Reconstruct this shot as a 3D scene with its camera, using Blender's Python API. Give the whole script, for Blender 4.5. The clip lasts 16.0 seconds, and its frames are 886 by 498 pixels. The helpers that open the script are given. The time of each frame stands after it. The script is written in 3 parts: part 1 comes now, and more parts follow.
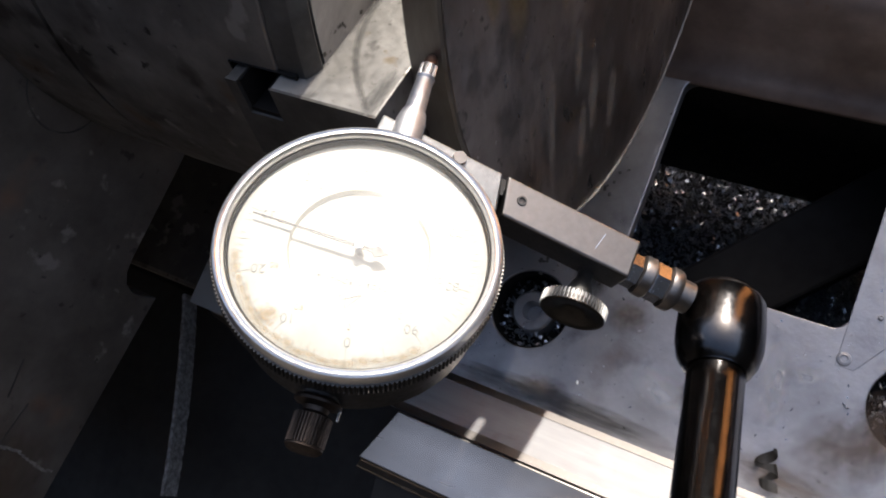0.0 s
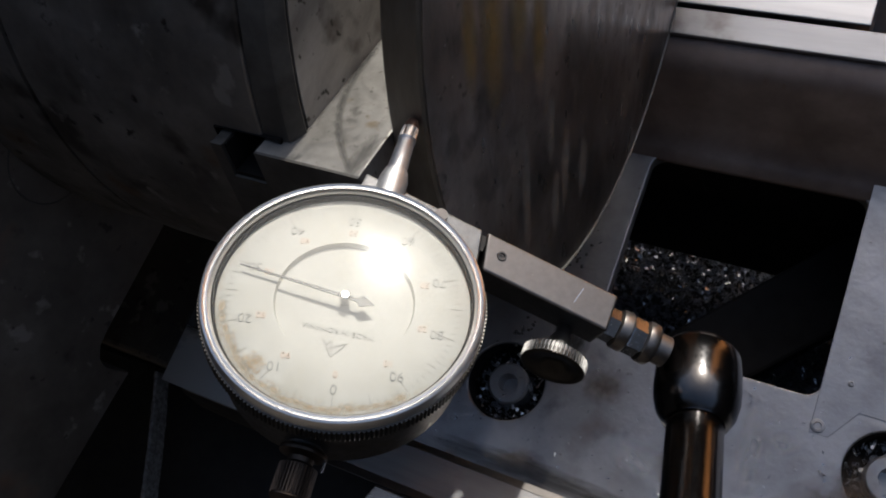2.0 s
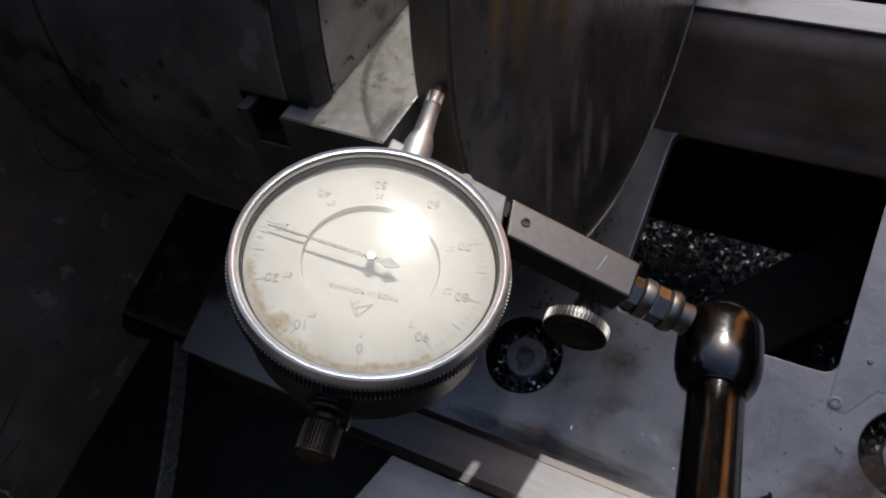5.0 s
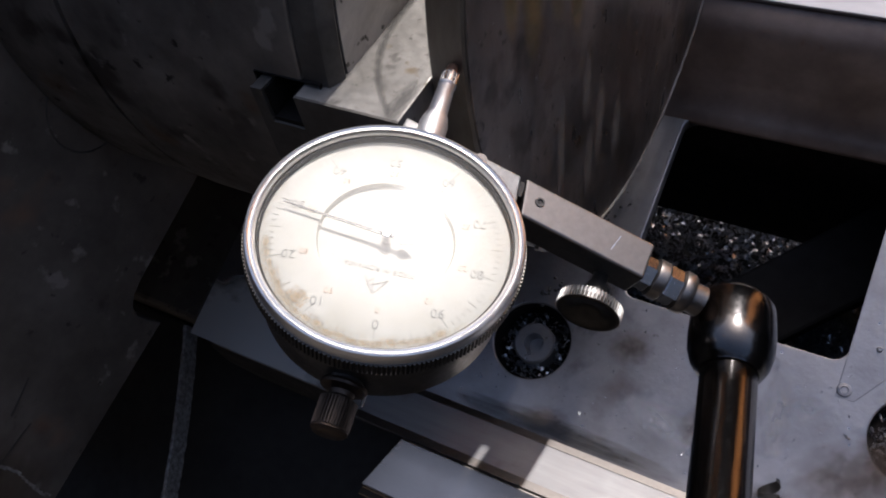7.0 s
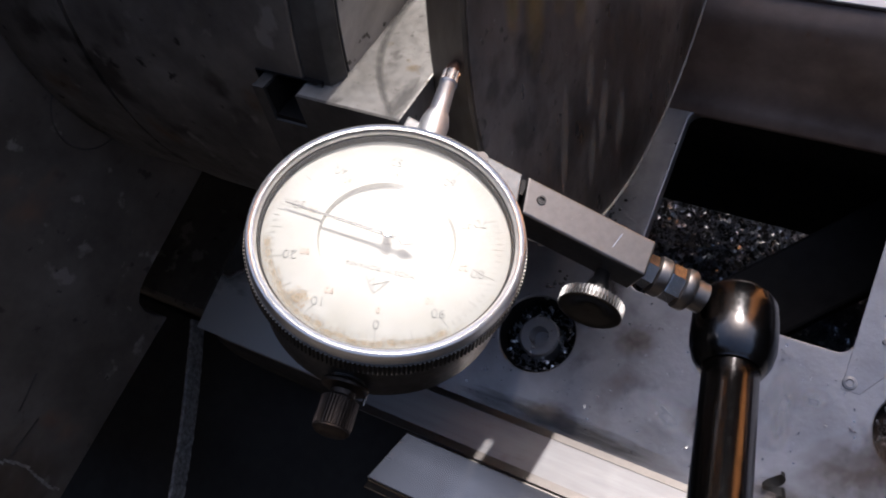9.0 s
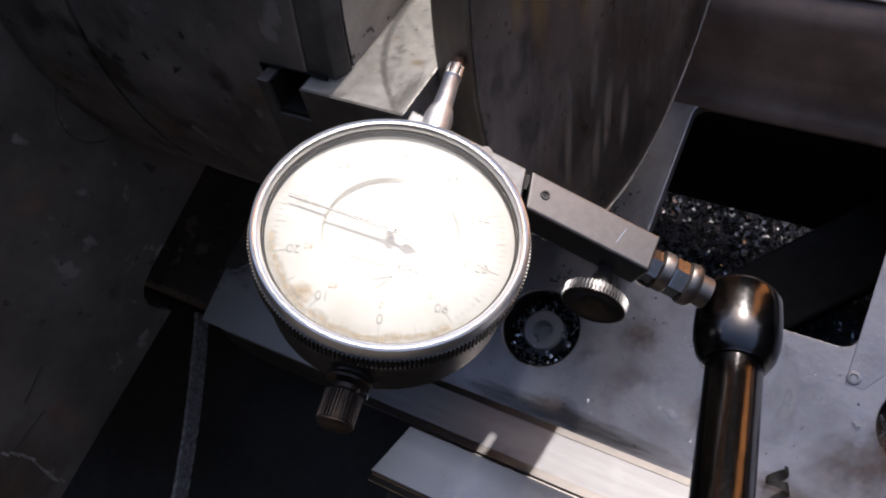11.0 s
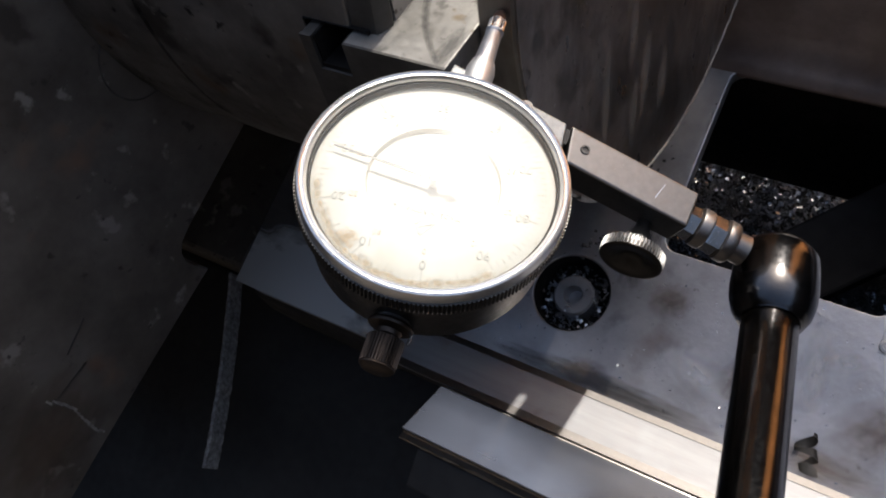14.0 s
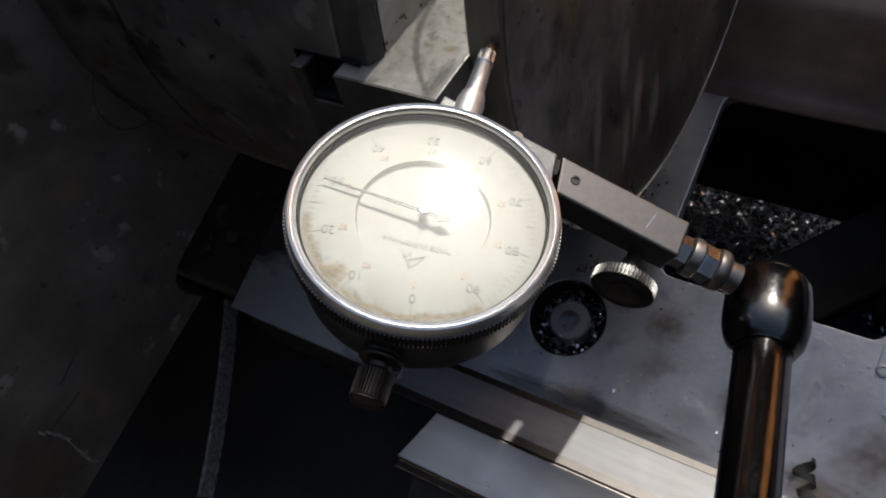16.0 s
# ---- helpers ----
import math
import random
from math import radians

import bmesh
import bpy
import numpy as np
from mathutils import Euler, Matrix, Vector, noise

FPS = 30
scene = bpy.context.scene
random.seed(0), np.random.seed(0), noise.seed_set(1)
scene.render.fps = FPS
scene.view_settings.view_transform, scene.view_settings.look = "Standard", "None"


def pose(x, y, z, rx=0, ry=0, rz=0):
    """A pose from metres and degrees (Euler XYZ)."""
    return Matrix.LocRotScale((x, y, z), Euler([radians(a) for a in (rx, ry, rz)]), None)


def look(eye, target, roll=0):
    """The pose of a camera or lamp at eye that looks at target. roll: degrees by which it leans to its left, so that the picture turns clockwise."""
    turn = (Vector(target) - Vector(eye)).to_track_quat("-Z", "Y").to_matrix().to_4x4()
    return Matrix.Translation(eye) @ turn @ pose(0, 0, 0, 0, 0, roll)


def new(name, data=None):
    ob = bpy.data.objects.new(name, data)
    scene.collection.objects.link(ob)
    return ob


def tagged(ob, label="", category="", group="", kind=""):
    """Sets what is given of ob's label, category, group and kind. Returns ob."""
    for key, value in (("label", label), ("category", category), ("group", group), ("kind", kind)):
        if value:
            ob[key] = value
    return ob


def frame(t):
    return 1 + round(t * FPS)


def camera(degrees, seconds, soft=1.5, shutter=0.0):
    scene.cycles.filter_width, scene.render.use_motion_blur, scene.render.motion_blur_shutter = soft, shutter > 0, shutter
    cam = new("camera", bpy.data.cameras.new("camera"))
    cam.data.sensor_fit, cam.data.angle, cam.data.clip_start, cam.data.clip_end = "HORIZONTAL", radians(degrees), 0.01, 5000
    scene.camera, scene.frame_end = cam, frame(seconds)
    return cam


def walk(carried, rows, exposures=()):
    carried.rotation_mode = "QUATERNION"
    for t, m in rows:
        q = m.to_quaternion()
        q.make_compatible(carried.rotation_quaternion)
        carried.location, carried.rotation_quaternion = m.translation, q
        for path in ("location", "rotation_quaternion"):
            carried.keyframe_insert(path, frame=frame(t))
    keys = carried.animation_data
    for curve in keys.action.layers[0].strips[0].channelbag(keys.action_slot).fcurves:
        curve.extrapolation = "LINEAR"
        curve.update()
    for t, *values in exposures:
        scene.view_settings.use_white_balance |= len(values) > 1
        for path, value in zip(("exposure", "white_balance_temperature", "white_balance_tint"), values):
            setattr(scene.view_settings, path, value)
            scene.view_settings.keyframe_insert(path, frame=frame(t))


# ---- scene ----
cam = camera(55.0, 16.0, 1.9)
PATH = [
    (0, 0.12408, -0.05045, 0.40118, 17.087, 19.168, 23.217),
    (0.5, 0.12600, -0.03944, 0.39940, 13.295, 20.070, 19.811),
    (0.6, 0.12714, -0.03758, 0.39943, 14.420, 19.757, 19.513),
    (0.7, 0.12589, -0.04128, 0.39879, 16.946, 19.168, 19.520),
    (0.8, 0.12684, -0.05038, 0.40320, 20.123, 18.586, 20.214),
    (1, 0.12674, -0.05703, 0.40542, 22.428, 18.552, 21.997),
    (1.5, 0.12585, -0.05420, 0.40304, 22.296, 17.708, 21.864),
    (2, 0.12532, -0.05867, 0.40330, 22.603, 17.417, 22.124),
    (2.5, 0.12502, -0.05826, 0.40322, 22.318, 17.470, 22.432),
    (3, 0.12448, -0.06085, 0.40287, 22.112, 17.479, 22.777),
    (5.5, 0.12466, -0.06272, 0.40380, 21.383, 18.178, 23.309),
    (6, 0.12468, -0.06232, 0.40390, 21.131, 18.287, 23.453),
    (6.5, 0.12453, -0.06279, 0.40396, 20.919, 18.442, 23.569),
    (7, 0.12377, -0.06581, 0.40359, 21.108, 18.266, 23.716),
    (7.5, 0.12392, -0.06494, 0.40390, 20.859, 18.454, 23.867),
    (8, 0.12424, -0.06383, 0.40384, 20.521, 18.702, 23.746),
    (8.5, 0.12461, -0.06325, 0.40411, 20.439, 18.760, 23.657),
    (9, 0.12458, -0.06370, 0.40416, 20.431, 18.816, 23.683),
    (11.5, 0.12475, -0.06332, 0.40443, 19.822, 19.260, 23.936),
    (12, 0.12533, -0.06320, 0.40532, 19.518, 19.628, 24.006),
    (12.5, 0.12557, -0.06316, 0.40584, 19.218, 19.945, 24.276),
    (13, 0.12520, -0.06543, 0.40615, 19.234, 19.990, 24.718),
    (13.5, 0.12462, -0.06815, 0.40612, 19.052, 20.195, 25.172),
    (14, 0.12458, -0.06937, 0.40639, 18.737, 20.396, 25.435),
    (14.5, 0.12500, -0.06711, 0.40642, 18.404, 20.623, 25.459),
    (15, 0.12507, -0.06713, 0.40664, 18.340, 20.766, 25.414),
    (15.5, 0.12511, -0.06758, 0.40661, 18.757, 20.779, 25.341),
    (16, 0.12521, -0.06656, 0.40635, 19.998, 20.427, 25.003),
]
EXPOSURES = [(0.0, 0.8, 6750, 10), (0.5, 0.45, 6600, 10), (1.0, 0.22, 6550, 9), (1.5, -0.02, 6550, 8), (2.5, -0.1, 6600, 7), (3.2, -0.13, 6600, 8), (5.5, -0.22, 6450, 10), (6.5, 0.19, 6430, 12), (7.0, 0.3, 6430, 14), (9.0, 0.37, 6430, 15), (11.5, 0.63, 6560, 14), (12.0, 0.95, 6700, 13), (12.5, 1.08, 6780, 12), (13.0, 1.0, 6780, 12), (13.5, 0.8, 6750, 10), (14.5, 0.35, 6650, 8), (15.5, 0.05, 6600, 6), (16.0, 0.0, 6600, 6)]
walk(cam, [(t, pose(x, y, z, rx, ry, rz)) for t, x, y, z, rx, ry, rz in PATH], EXPOSURES)

# ---- light: low sun from behind the machine, weak sky ----
SUN_UP = 34.0
world = bpy.data.worlds.new("sky")
scene.world = world
world.use_nodes = True
wn = world.node_tree.nodes
sky = wn.new("ShaderNodeTexSky")
sky.sky_type = "NISHITA"
sky.sun_disc = False
sky.air_density, sky.dust_density, sky.ozone_density = 1.0, 3.0, 1.5
sky.sun_elevation, sky.sun_rotation = radians(SUN_UP), radians(0)
world.node_tree.links.new(sky.outputs[0], wn["Background"].inputs[0])
wn["Background"].inputs[1].default_value = 0.185
sun_data = bpy.data.lights.new("sun", "SUN")
sun_data.energy, sun_data.angle, sun_data.color = 2.45, radians(0.9), (1.0, 0.97, 0.93)
sun = new("sun", sun_data)
sun.matrix_world = look((0, 3 * math.cos(radians(SUN_UP)), 3 * math.sin(radians(SUN_UP))), (0, 0, 0))


# ---- materials ----
def material(name, colours, rough=(0.3, 0.5), metal=1.0, scale=60.0, stretch=(1, 1, 1), bump=0.15, bump_scale=None, spots=None, coord="Object", turn=0.0):
    """Noise-driven surface: colours low to high, roughness range, stretched grain, optional spots (colour, scale, amount, softness)."""
    m = bpy.data.materials.new(name)
    m.use_nodes = True
    nt = m.node_tree
    n, link = nt.nodes, nt.links.new
    bsdf = n["Principled BSDF"]
    tc = n.new("ShaderNodeTexCoord")
    mp = n.new("ShaderNodeMapping")
    if turn:
        mp.vector_type = "TEXTURE"
        mp.inputs["Rotation"].default_value = (0, 0, radians(turn))
        mp.inputs["Scale"].default_value = tuple(1 / s for s in stretch)
    else:
        mp.inputs["Scale"].default_value = stretch
    link(tc.outputs[coord], mp.inputs[0])
    big = n.new("ShaderNodeTexNoise")
    big.inputs["Scale"].default_value, big.inputs["Detail"].default_value, big.inputs["Roughness"].default_value = scale, 6.0, 0.62
    link(mp.outputs[0], big.inputs["Vector"])
    ramp = n.new("ShaderNodeValToRGB")
    els = ramp.color_ramp.elements
    while len(els) < len(colours):
        els.new(0.5)
    for k, c in enumerate(colours):
        els[k].position = 0.3 + 0.4 * k / max(1, len(colours) - 1)
        els[k].color = (*c, 1)
    link(big.outputs["Fac"], ramp.inputs[0])
    col = ramp.outputs[0]
    for scol, sscale, amount, *fade in spots or ():
        sp = n.new("ShaderNodeTexNoise")
        sp.inputs["Scale"].default_value, sp.inputs["Detail"].default_value = sscale, 4.0
        link(tc.outputs[coord], sp.inputs["Vector"])
        sr = n.new("ShaderNodeValToRGB")
        sr.color_ramp.elements[0].position, sr.color_ramp.elements[1].position = 1 - amount, min(1.0, 1 + (fade[0] if fade else 0.06) - amount)
        link(sp.outputs["Fac"], sr.inputs[0])
        mix = n.new("ShaderNodeMix")
        mix.data_type = "RGBA"
        link(sr.outputs[0], mix.inputs["Factor"])
        link(col, mix.inputs["A"])
        mix.inputs["B"].default_value = (*scol, 1)
        col = mix.outputs["Result"]
    link(col, bsdf.inputs["Base Color"])
    fine = n.new("ShaderNodeTexNoise")
    fine.inputs["Scale"].default_value, fine.inputs["Detail"].default_value = bump_scale or scale * 6, 5.0
    link(mp.outputs[0], fine.inputs["Vector"])
    rr = n.new("ShaderNodeMapRange")
    rr.inputs["From Min"].default_value, rr.inputs["From Max"].default_value = 0.3, 0.7
    rr.inputs["To Min"].default_value, rr.inputs["To Max"].default_value = rough
    link(fine.outputs["Fac"], rr.inputs["Value"])
    link(rr.outputs[0], bsdf.inputs["Roughness"])
    bsdf.inputs["Metallic"].default_value = metal
    if bump:
        b = n.new("ShaderNodeBump")
        b.inputs["Strength"].default_value, b.inputs["Distance"].default_value = bump, 0.0006
        link(fine.outputs["Fac"], b.inputs["Height"])
        link(b.outputs[0], bsdf.inputs["Normal"])
    return m


CAST = material("oily_cast_iron", [(0.28, 0.266, 0.264), (0.39, 0.375, 0.375), (0.5, 0.482, 0.484)], (0.27, 0.5), 0.75, 24, bump=0.28, bump_scale=300, spots=[((0.22, 0.165, 0.14), 30, 0.42, 0.26), ((0.55, 0.54, 0.57), 15, 0.42, 0.3), ((0.2, 0.19, 0.195), 55, 0.4, 0.22), ((0.12, 0.1, 0.095), 150, 0.3, 0.08), ((0.6, 0.6, 0.6), 260, 0.27)])
RUSTY = material("stained_casting", [(0.125, 0.09, 0.075), (0.2, 0.15, 0.128), (0.29, 0.228, 0.2)], (0.4, 0.6), 0.4, 22, bump=0.3, spots=[((0.2, 0.09, 0.04), 30, 0.33)])
PAINT = material("grey_machine_paint", [(0.072, 0.061, 0.051), (0.128, 0.11, 0.095), (0.187, 0.165, 0.145)], (0.45, 0.7), 0.0, 26, bump=0.35, bump_scale=130, spots=[((0.06, 0.05, 0.043), 40, 0.36), ((0.2, 0.12, 0.08), 14, 0.33), ((0.27, 0.245, 0.22), 75, 0.37), ((0.05, 0.042, 0.036), 140, 0.34)])
GROUND = material("ground_steel_way", [(0.3, 0.29, 0.293), (0.36, 0.352, 0.358), (0.42, 0.412, 0.418)], (0.5, 0.64), 0.6, 30, stretch=(0.2, 2, 2), bump=0.05, bump_scale=500, spots=[((0.25, 0.2, 0.17), 40, 0.38, 0.2), ((0.46, 0.46, 0.47), 22, 0.4, 0.2)])
DULLWAY = material("dull_rear_way", [(0.37, 0.367, 0.38), (0.43, 0.427, 0.44), (0.49, 0.487, 0.5)], (0.3, 0.42), 1.0, 40, stretch=(0.2, 2, 2), bump=0.05, spots=[((0.2, 0.18, 0.17), 50, 0.4, 0.2)])
REARWAY = material("bright_rear_way", [(0.55, 0.545, 0.555), (0.62, 0.615, 0.625), (0.68, 0.675, 0.685)], (0.3, 0.42), 1.0, 40, stretch=(0.12, 3, 3), bump=0.05, spots=[((0.3, 0.27, 0.24), 120, 0.3)])
RAIL = material("polished_rail", [(0.33, 0.3, 0.272), (0.38, 0.346, 0.315), (0.43, 0.393, 0.36)], (0.2, 0.3), 1.0, 30, stretch=(0.25, 1.6, 1.6), bump=0, bump_scale=60, spots=[((0.27, 0.235, 0.215), 26, 0.42, 0.26), ((0.58, 0.56, 0.54), 14, 0.42, 0.26)])
CHUCK = material("worn_chuck_steel", [(0.1, 0.09, 0.082), (0.18, 0.165, 0.152), (0.28, 0.26, 0.242)], (0.42, 0.62), 0.6, 34, bump=0.4, bump_scale=150, spots=[((0.065, 0.056, 0.049), 30, 0.42), ((0.32, 0.3, 0.28), 80, 0.36), ((0.035, 0.03, 0.027), 150, 0.34), ((0.17, 0.11, 0.07), 22, 0.36)])
BURR = material("glint_burr", [(0.28, 0.265, 0.245), (0.55, 0.53, 0.5)], (0.4, 0.6), 0.3, 300, bump=0.2)
CHUCKFACE = material("scratched_chuck_face", [(0.3, 0.275, 0.258), (0.46, 0.43, 0.41), (0.62, 0.59, 0.565)], (0.4, 0.6), 0.4, 60, stretch=(1, 0.4, 2), bump=0.3, spots=[((0.16, 0.13, 0.115), 70, 0.42, 0.16), ((0.08, 0.07, 0.06), 260, 0.36, 0.06)])
# dark oily steel and dirt; on jaw end and guide it paints their shade
JAWEND = material("oily_and_shaded_steel", [(0.06, 0.055, 0.05), (0.1, 0.093, 0.086), (0.16, 0.15, 0.14)], (0.45, 0.62), 0.5, 60, bump=0.3, bump_scale=300)
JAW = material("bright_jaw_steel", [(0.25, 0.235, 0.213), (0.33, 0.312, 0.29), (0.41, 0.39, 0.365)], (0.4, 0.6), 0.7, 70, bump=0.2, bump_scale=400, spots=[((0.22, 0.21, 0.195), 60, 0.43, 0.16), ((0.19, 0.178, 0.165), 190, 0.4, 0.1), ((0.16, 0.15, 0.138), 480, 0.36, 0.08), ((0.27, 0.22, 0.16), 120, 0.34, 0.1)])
DISC = material("turned_disc_face", [(0.19, 0.162, 0.143), (0.27, 0.236, 0.212), (0.38, 0.34, 0.308)], (0.26, 0.46), 0.7, 26, stretch=(0.7, 1.3, 1), turn=150, bump=0.8, bump_scale=95, spots=[((0.34, 0.25, 0.11), 48, 0.38, 0.14), ((0.17, 0.125, 0.095), 24, 0.44, 0.2), ((0.1, 0.09, 0.083), 15, 0.48, 0.2), ((0.15, 0.132, 0.118), 80, 0.5, 0.16), ((0.11, 0.098, 0.088), 240, 0.38, 0.08), ((0.6, 0.57, 0.54), 420, 0.3)])
RIM = material("turned_disc_rim", [(0.27, 0.255, 0.24), (0.32, 0.304, 0.288), (0.37, 0.354, 0.335)], (0.36, 0.5), 1.0, 60, stretch=(1, 1, 4), bump=0.15, spots=[((0.2, 0.17, 0.15), 40, 0.42, 0.2)])
STEEL = material("satin_steel", [(0.222, 0.202, 0.19), (0.242, 0.221, 0.208), (0.262, 0.24, 0.226)], (0.36, 0.48), 1.0, 500, bump=0.06, bump_scale=3500, spots=[((0.22, 0.19, 0.17), 900, 0.3), ((0.6, 0.59, 0.58), 1500, 0.28)])
CLAMPED = material("pale_clamp_steel", [(0.22, 0.216, 0.213), (0.28, 0.276, 0.272), (0.34, 0.335, 0.33)], (0.32, 0.48), 1.0, 300, bump=0.15, bump_scale=2500, spots=[((0.26, 0.24, 0.22), 700, 0.33)])
# near-black with little specular: the shade of recesses put into the colour
RECESS = material("recess_shade_iron", [(0.008, 0.007, 0.007), (0.018, 0.016, 0.015)], (0.6, 0.8), 0.0, 25, bump=0.2)
RECESS.node_tree.nodes["Principled BSDF"].inputs["Specular IOR Level"].default_value = 0.12
BARSIDE = material("dark_bar_side", [(0.035, 0.033, 0.032), (0.065, 0.06, 0.057)], (0.4, 0.55), 0.8, 250, bump=0.1)
DISHED = material("dark_dished_steel", [(0.045, 0.042, 0.04), (0.075, 0.07, 0.067)], (0.32, 0.45), 1.0, 300, bump=0.1)
PALEPAINT = material("chipped_lit_edge", [(0.12, 0.112, 0.104), (0.33, 0.312, 0.295), (0.58, 0.555, 0.525)], (0.5, 0.7), 0.1, 320, bump=0.4, bump_scale=700)
BRIGHT = material("polished_steel", [(0.62, 0.61, 0.6), (0.7, 0.69, 0.68)], (0.14, 0.28), 1.0, 600, bump=0.04)
CHROME = material("chrome_bezel", [(0.78, 0.77, 0.765), (0.88, 0.87, 0.86)], (0.3, 0.42), 1.0, 500, bump=0.05)
DARKKNURL = material("blackened_knurl", [(0.07, 0.066, 0.062), (0.12, 0.115, 0.11)], (0.3, 0.45), 1.0, 200, bump=0.1)
HOUSING = material("grey_housing", [(0.105, 0.095, 0.088), (0.16, 0.148, 0.138)], (0.35, 0.5), 0.9, 120, bump=0.1)
BRONZE = material("tarnished_knob", [(0.06, 0.046, 0.038), (0.12, 0.094, 0.078)], (0.42, 0.58), 1.0, 200, bump=0.1)
STEMST = material("worn_bright_stem", [(0.6, 0.595, 0.59), (0.7, 0.695, 0.69)], (0.42, 0.54), 0.85, 600, bump=0.05)
TIPBROWN = material("rusty_brown_tip", [(0.16, 0.085, 0.055), (0.28, 0.16, 0.11)], (0.35, 0.5), 0.6, 500, bump=0.2)
BLUED = material("blued_steel_rod", [(0.07, 0.068, 0.07), (0.1, 0.096, 0.096)], (0.16, 0.24), 1.0, 160, bump=0.05, bump_scale=900, spots=[((0.2, 0.19, 0.185), 900, 0.27)])
DIALFACE = material("aged_dial_face", [(0.495, 0.476, 0.417), (0.56, 0.547, 0.504), (0.603, 0.591, 0.551)], (0.5, 0.7), 0.0, 55, bump=0.02)
STAIN = material("rusty_dirt", [(0.42, 0.28, 0.15), (0.55, 0.42, 0.27), (0.68, 0.57, 0.42)], (0.8, 0.95), 0.0, 700, bump=0.4)
INK = material("grey_ink", [(0.3, 0.3, 0.285), (0.43, 0.42, 0.39)], (0.5, 0.6), 0.0, 400, bump=0)
FAINTINK = material("faded_tick_ink", [(0.33, 0.325, 0.3), (0.46, 0.445, 0.4)], (0.5, 0.6), 0.0, 400, bump=0)
REDINK = material("faded_red_ink", [(0.6, 0.43, 0.33), (0.66, 0.52, 0.42)], (0.5, 0.6), 0.0, 400, bump=0)
NEEDLE = material("dark_needle", [(0.05, 0.05, 0.05), (0.08, 0.08, 0.08)], (0.35, 0.5), 0.6, 400, bump=0)
CHIP = material("metal_chips", [(0.22, 0.235, 0.27), (0.5, 0.52, 0.57), (0.9, 0.88, 0.86)], (0.15, 0.4), 0.8, 330, bump=0)
AMBER = bpy.data.materials.new("amber_sheet")
AMBER.use_nodes = True
AMBER.node_tree.nodes.remove(AMBER.node_tree.nodes["Principled BSDF"])
_thin = AMBER.node_tree.nodes.new("ShaderNodeBsdfTranslucent")
_thin.inputs[0].default_value = (1.0, 0.66, 0.4, 1)
AMBER.node_tree.links.new(_thin.outputs[0], AMBER.node_tree.nodes["Material Output"].inputs[0])
FLOOR = material("shop_concrete", [(0.12, 0.115, 0.11), (0.2, 0.19, 0.18)], (0.7, 0.9), 0.0, 4, bump=0.1)
OILFLOOR = material("oily_dark_concrete", [(0.045, 0.042, 0.04), (0.08, 0.075, 0.07)], (0.5, 0.8), 0.0, 4, bump=0.1)
DARKWALL = material("sooty_shop_wall", [(0.05, 0.045, 0.04), (0.08, 0.07, 0.065)], (0.8, 0.95), 0.0, 3, bump=0.1)
# near-black iron: shade in the gap and under the bed is in this colour
BLACK = material("shade_black_iron", [(0.028, 0.026, 0.025), (0.05, 0.046, 0.043)], (0.6, 0.8), 0.0, 25, bump=0.2)

GLASS = bpy.data.materials.new("dusty_glass")
GLASS.use_nodes = True
_n = GLASS.node_tree.nodes
_l = GLASS.node_tree.links.new
_n.remove(_n["Principled BSDF"])
_clear = _n.new("ShaderNodeBsdfTransparent")
_clear.inputs[0].default_value = (0.97, 0.97, 0.95, 1)
_gloss = _n.new("ShaderNodeBsdfGlossy")
_gloss.inputs["Roughness"].default_value = 0.45
_sharp = _n.new("ShaderNodeBsdfGlossy")
_sharp.inputs["Roughness"].default_value = 0.12
_lobes = _n.new("ShaderNodeMixShader")
_lobes.inputs[0].default_value = 0.2
_fres = _n.new("ShaderNodeFresnel")
_fres.inputs[0].default_value = 1.5
_mix = _n.new("ShaderNodeMixShader")
_dim = _n.new("ShaderNodeMath")
_dim.operation = "MULTIPLY"
_dim.inputs[1].default_value = 1.2
_l(_fres.outputs[0], _dim.inputs[0])
_l(_dim.outputs[0], _mix.inputs[0])
_l(_clear.outputs[0], _mix.inputs[1])
_l(_gloss.outputs[0], _lobes.inputs[1])
_l(_sharp.outputs[0], _lobes.inputs[2])
_l(_lobes.outputs[0], _mix.inputs[2])
_l(_mix.outputs[0], _n["Material Output"].inputs[0])


def film(name, colour, rough, amount, full=0.6, grain=3.6):
    """A thin patchy film of dirt: noise-broken, fading out towards its rim."""
    m = bpy.data.materials.new(name)
    m.use_nodes = True
    n, link = m.node_tree.nodes, m.node_tree.links.new
    tc = n.new("ShaderNodeTexCoord")
    grad = n.new("ShaderNodeTexGradient")
    grad.gradient_type = "SPHERICAL"
    link(tc.outputs["Object"], grad.inputs[0])
    noise = n.new("ShaderNodeTexNoise")
    noise.inputs["Scale"].default_value, noise.inputs["Detail"].default_value = grain, 9.0
    link(tc.outputs["Object"], noise.inputs["Vector"])
    both = n.new("ShaderNodeMath")
    both.operation = "MULTIPLY"
    link(grad.outputs["Fac"], both.inputs[0])
    link(noise.outputs["Fac"], both.inputs[1])
    rng = n.new("ShaderNodeMapRange")
    rng.inputs["From Min"].default_value, rng.inputs["From Max"].default_value, rng.inputs["To Max"].default_value = 0.08, full, amount
    link(both.outputs[0], rng.inputs["Value"])
    b = n["Principled BSDF"]
    b.inputs["Base Color"].default_value, b.inputs["Roughness"].default_value = (*colour, 1), rough
    link(rng.outputs[0], b.inputs["Alpha"])
    return m


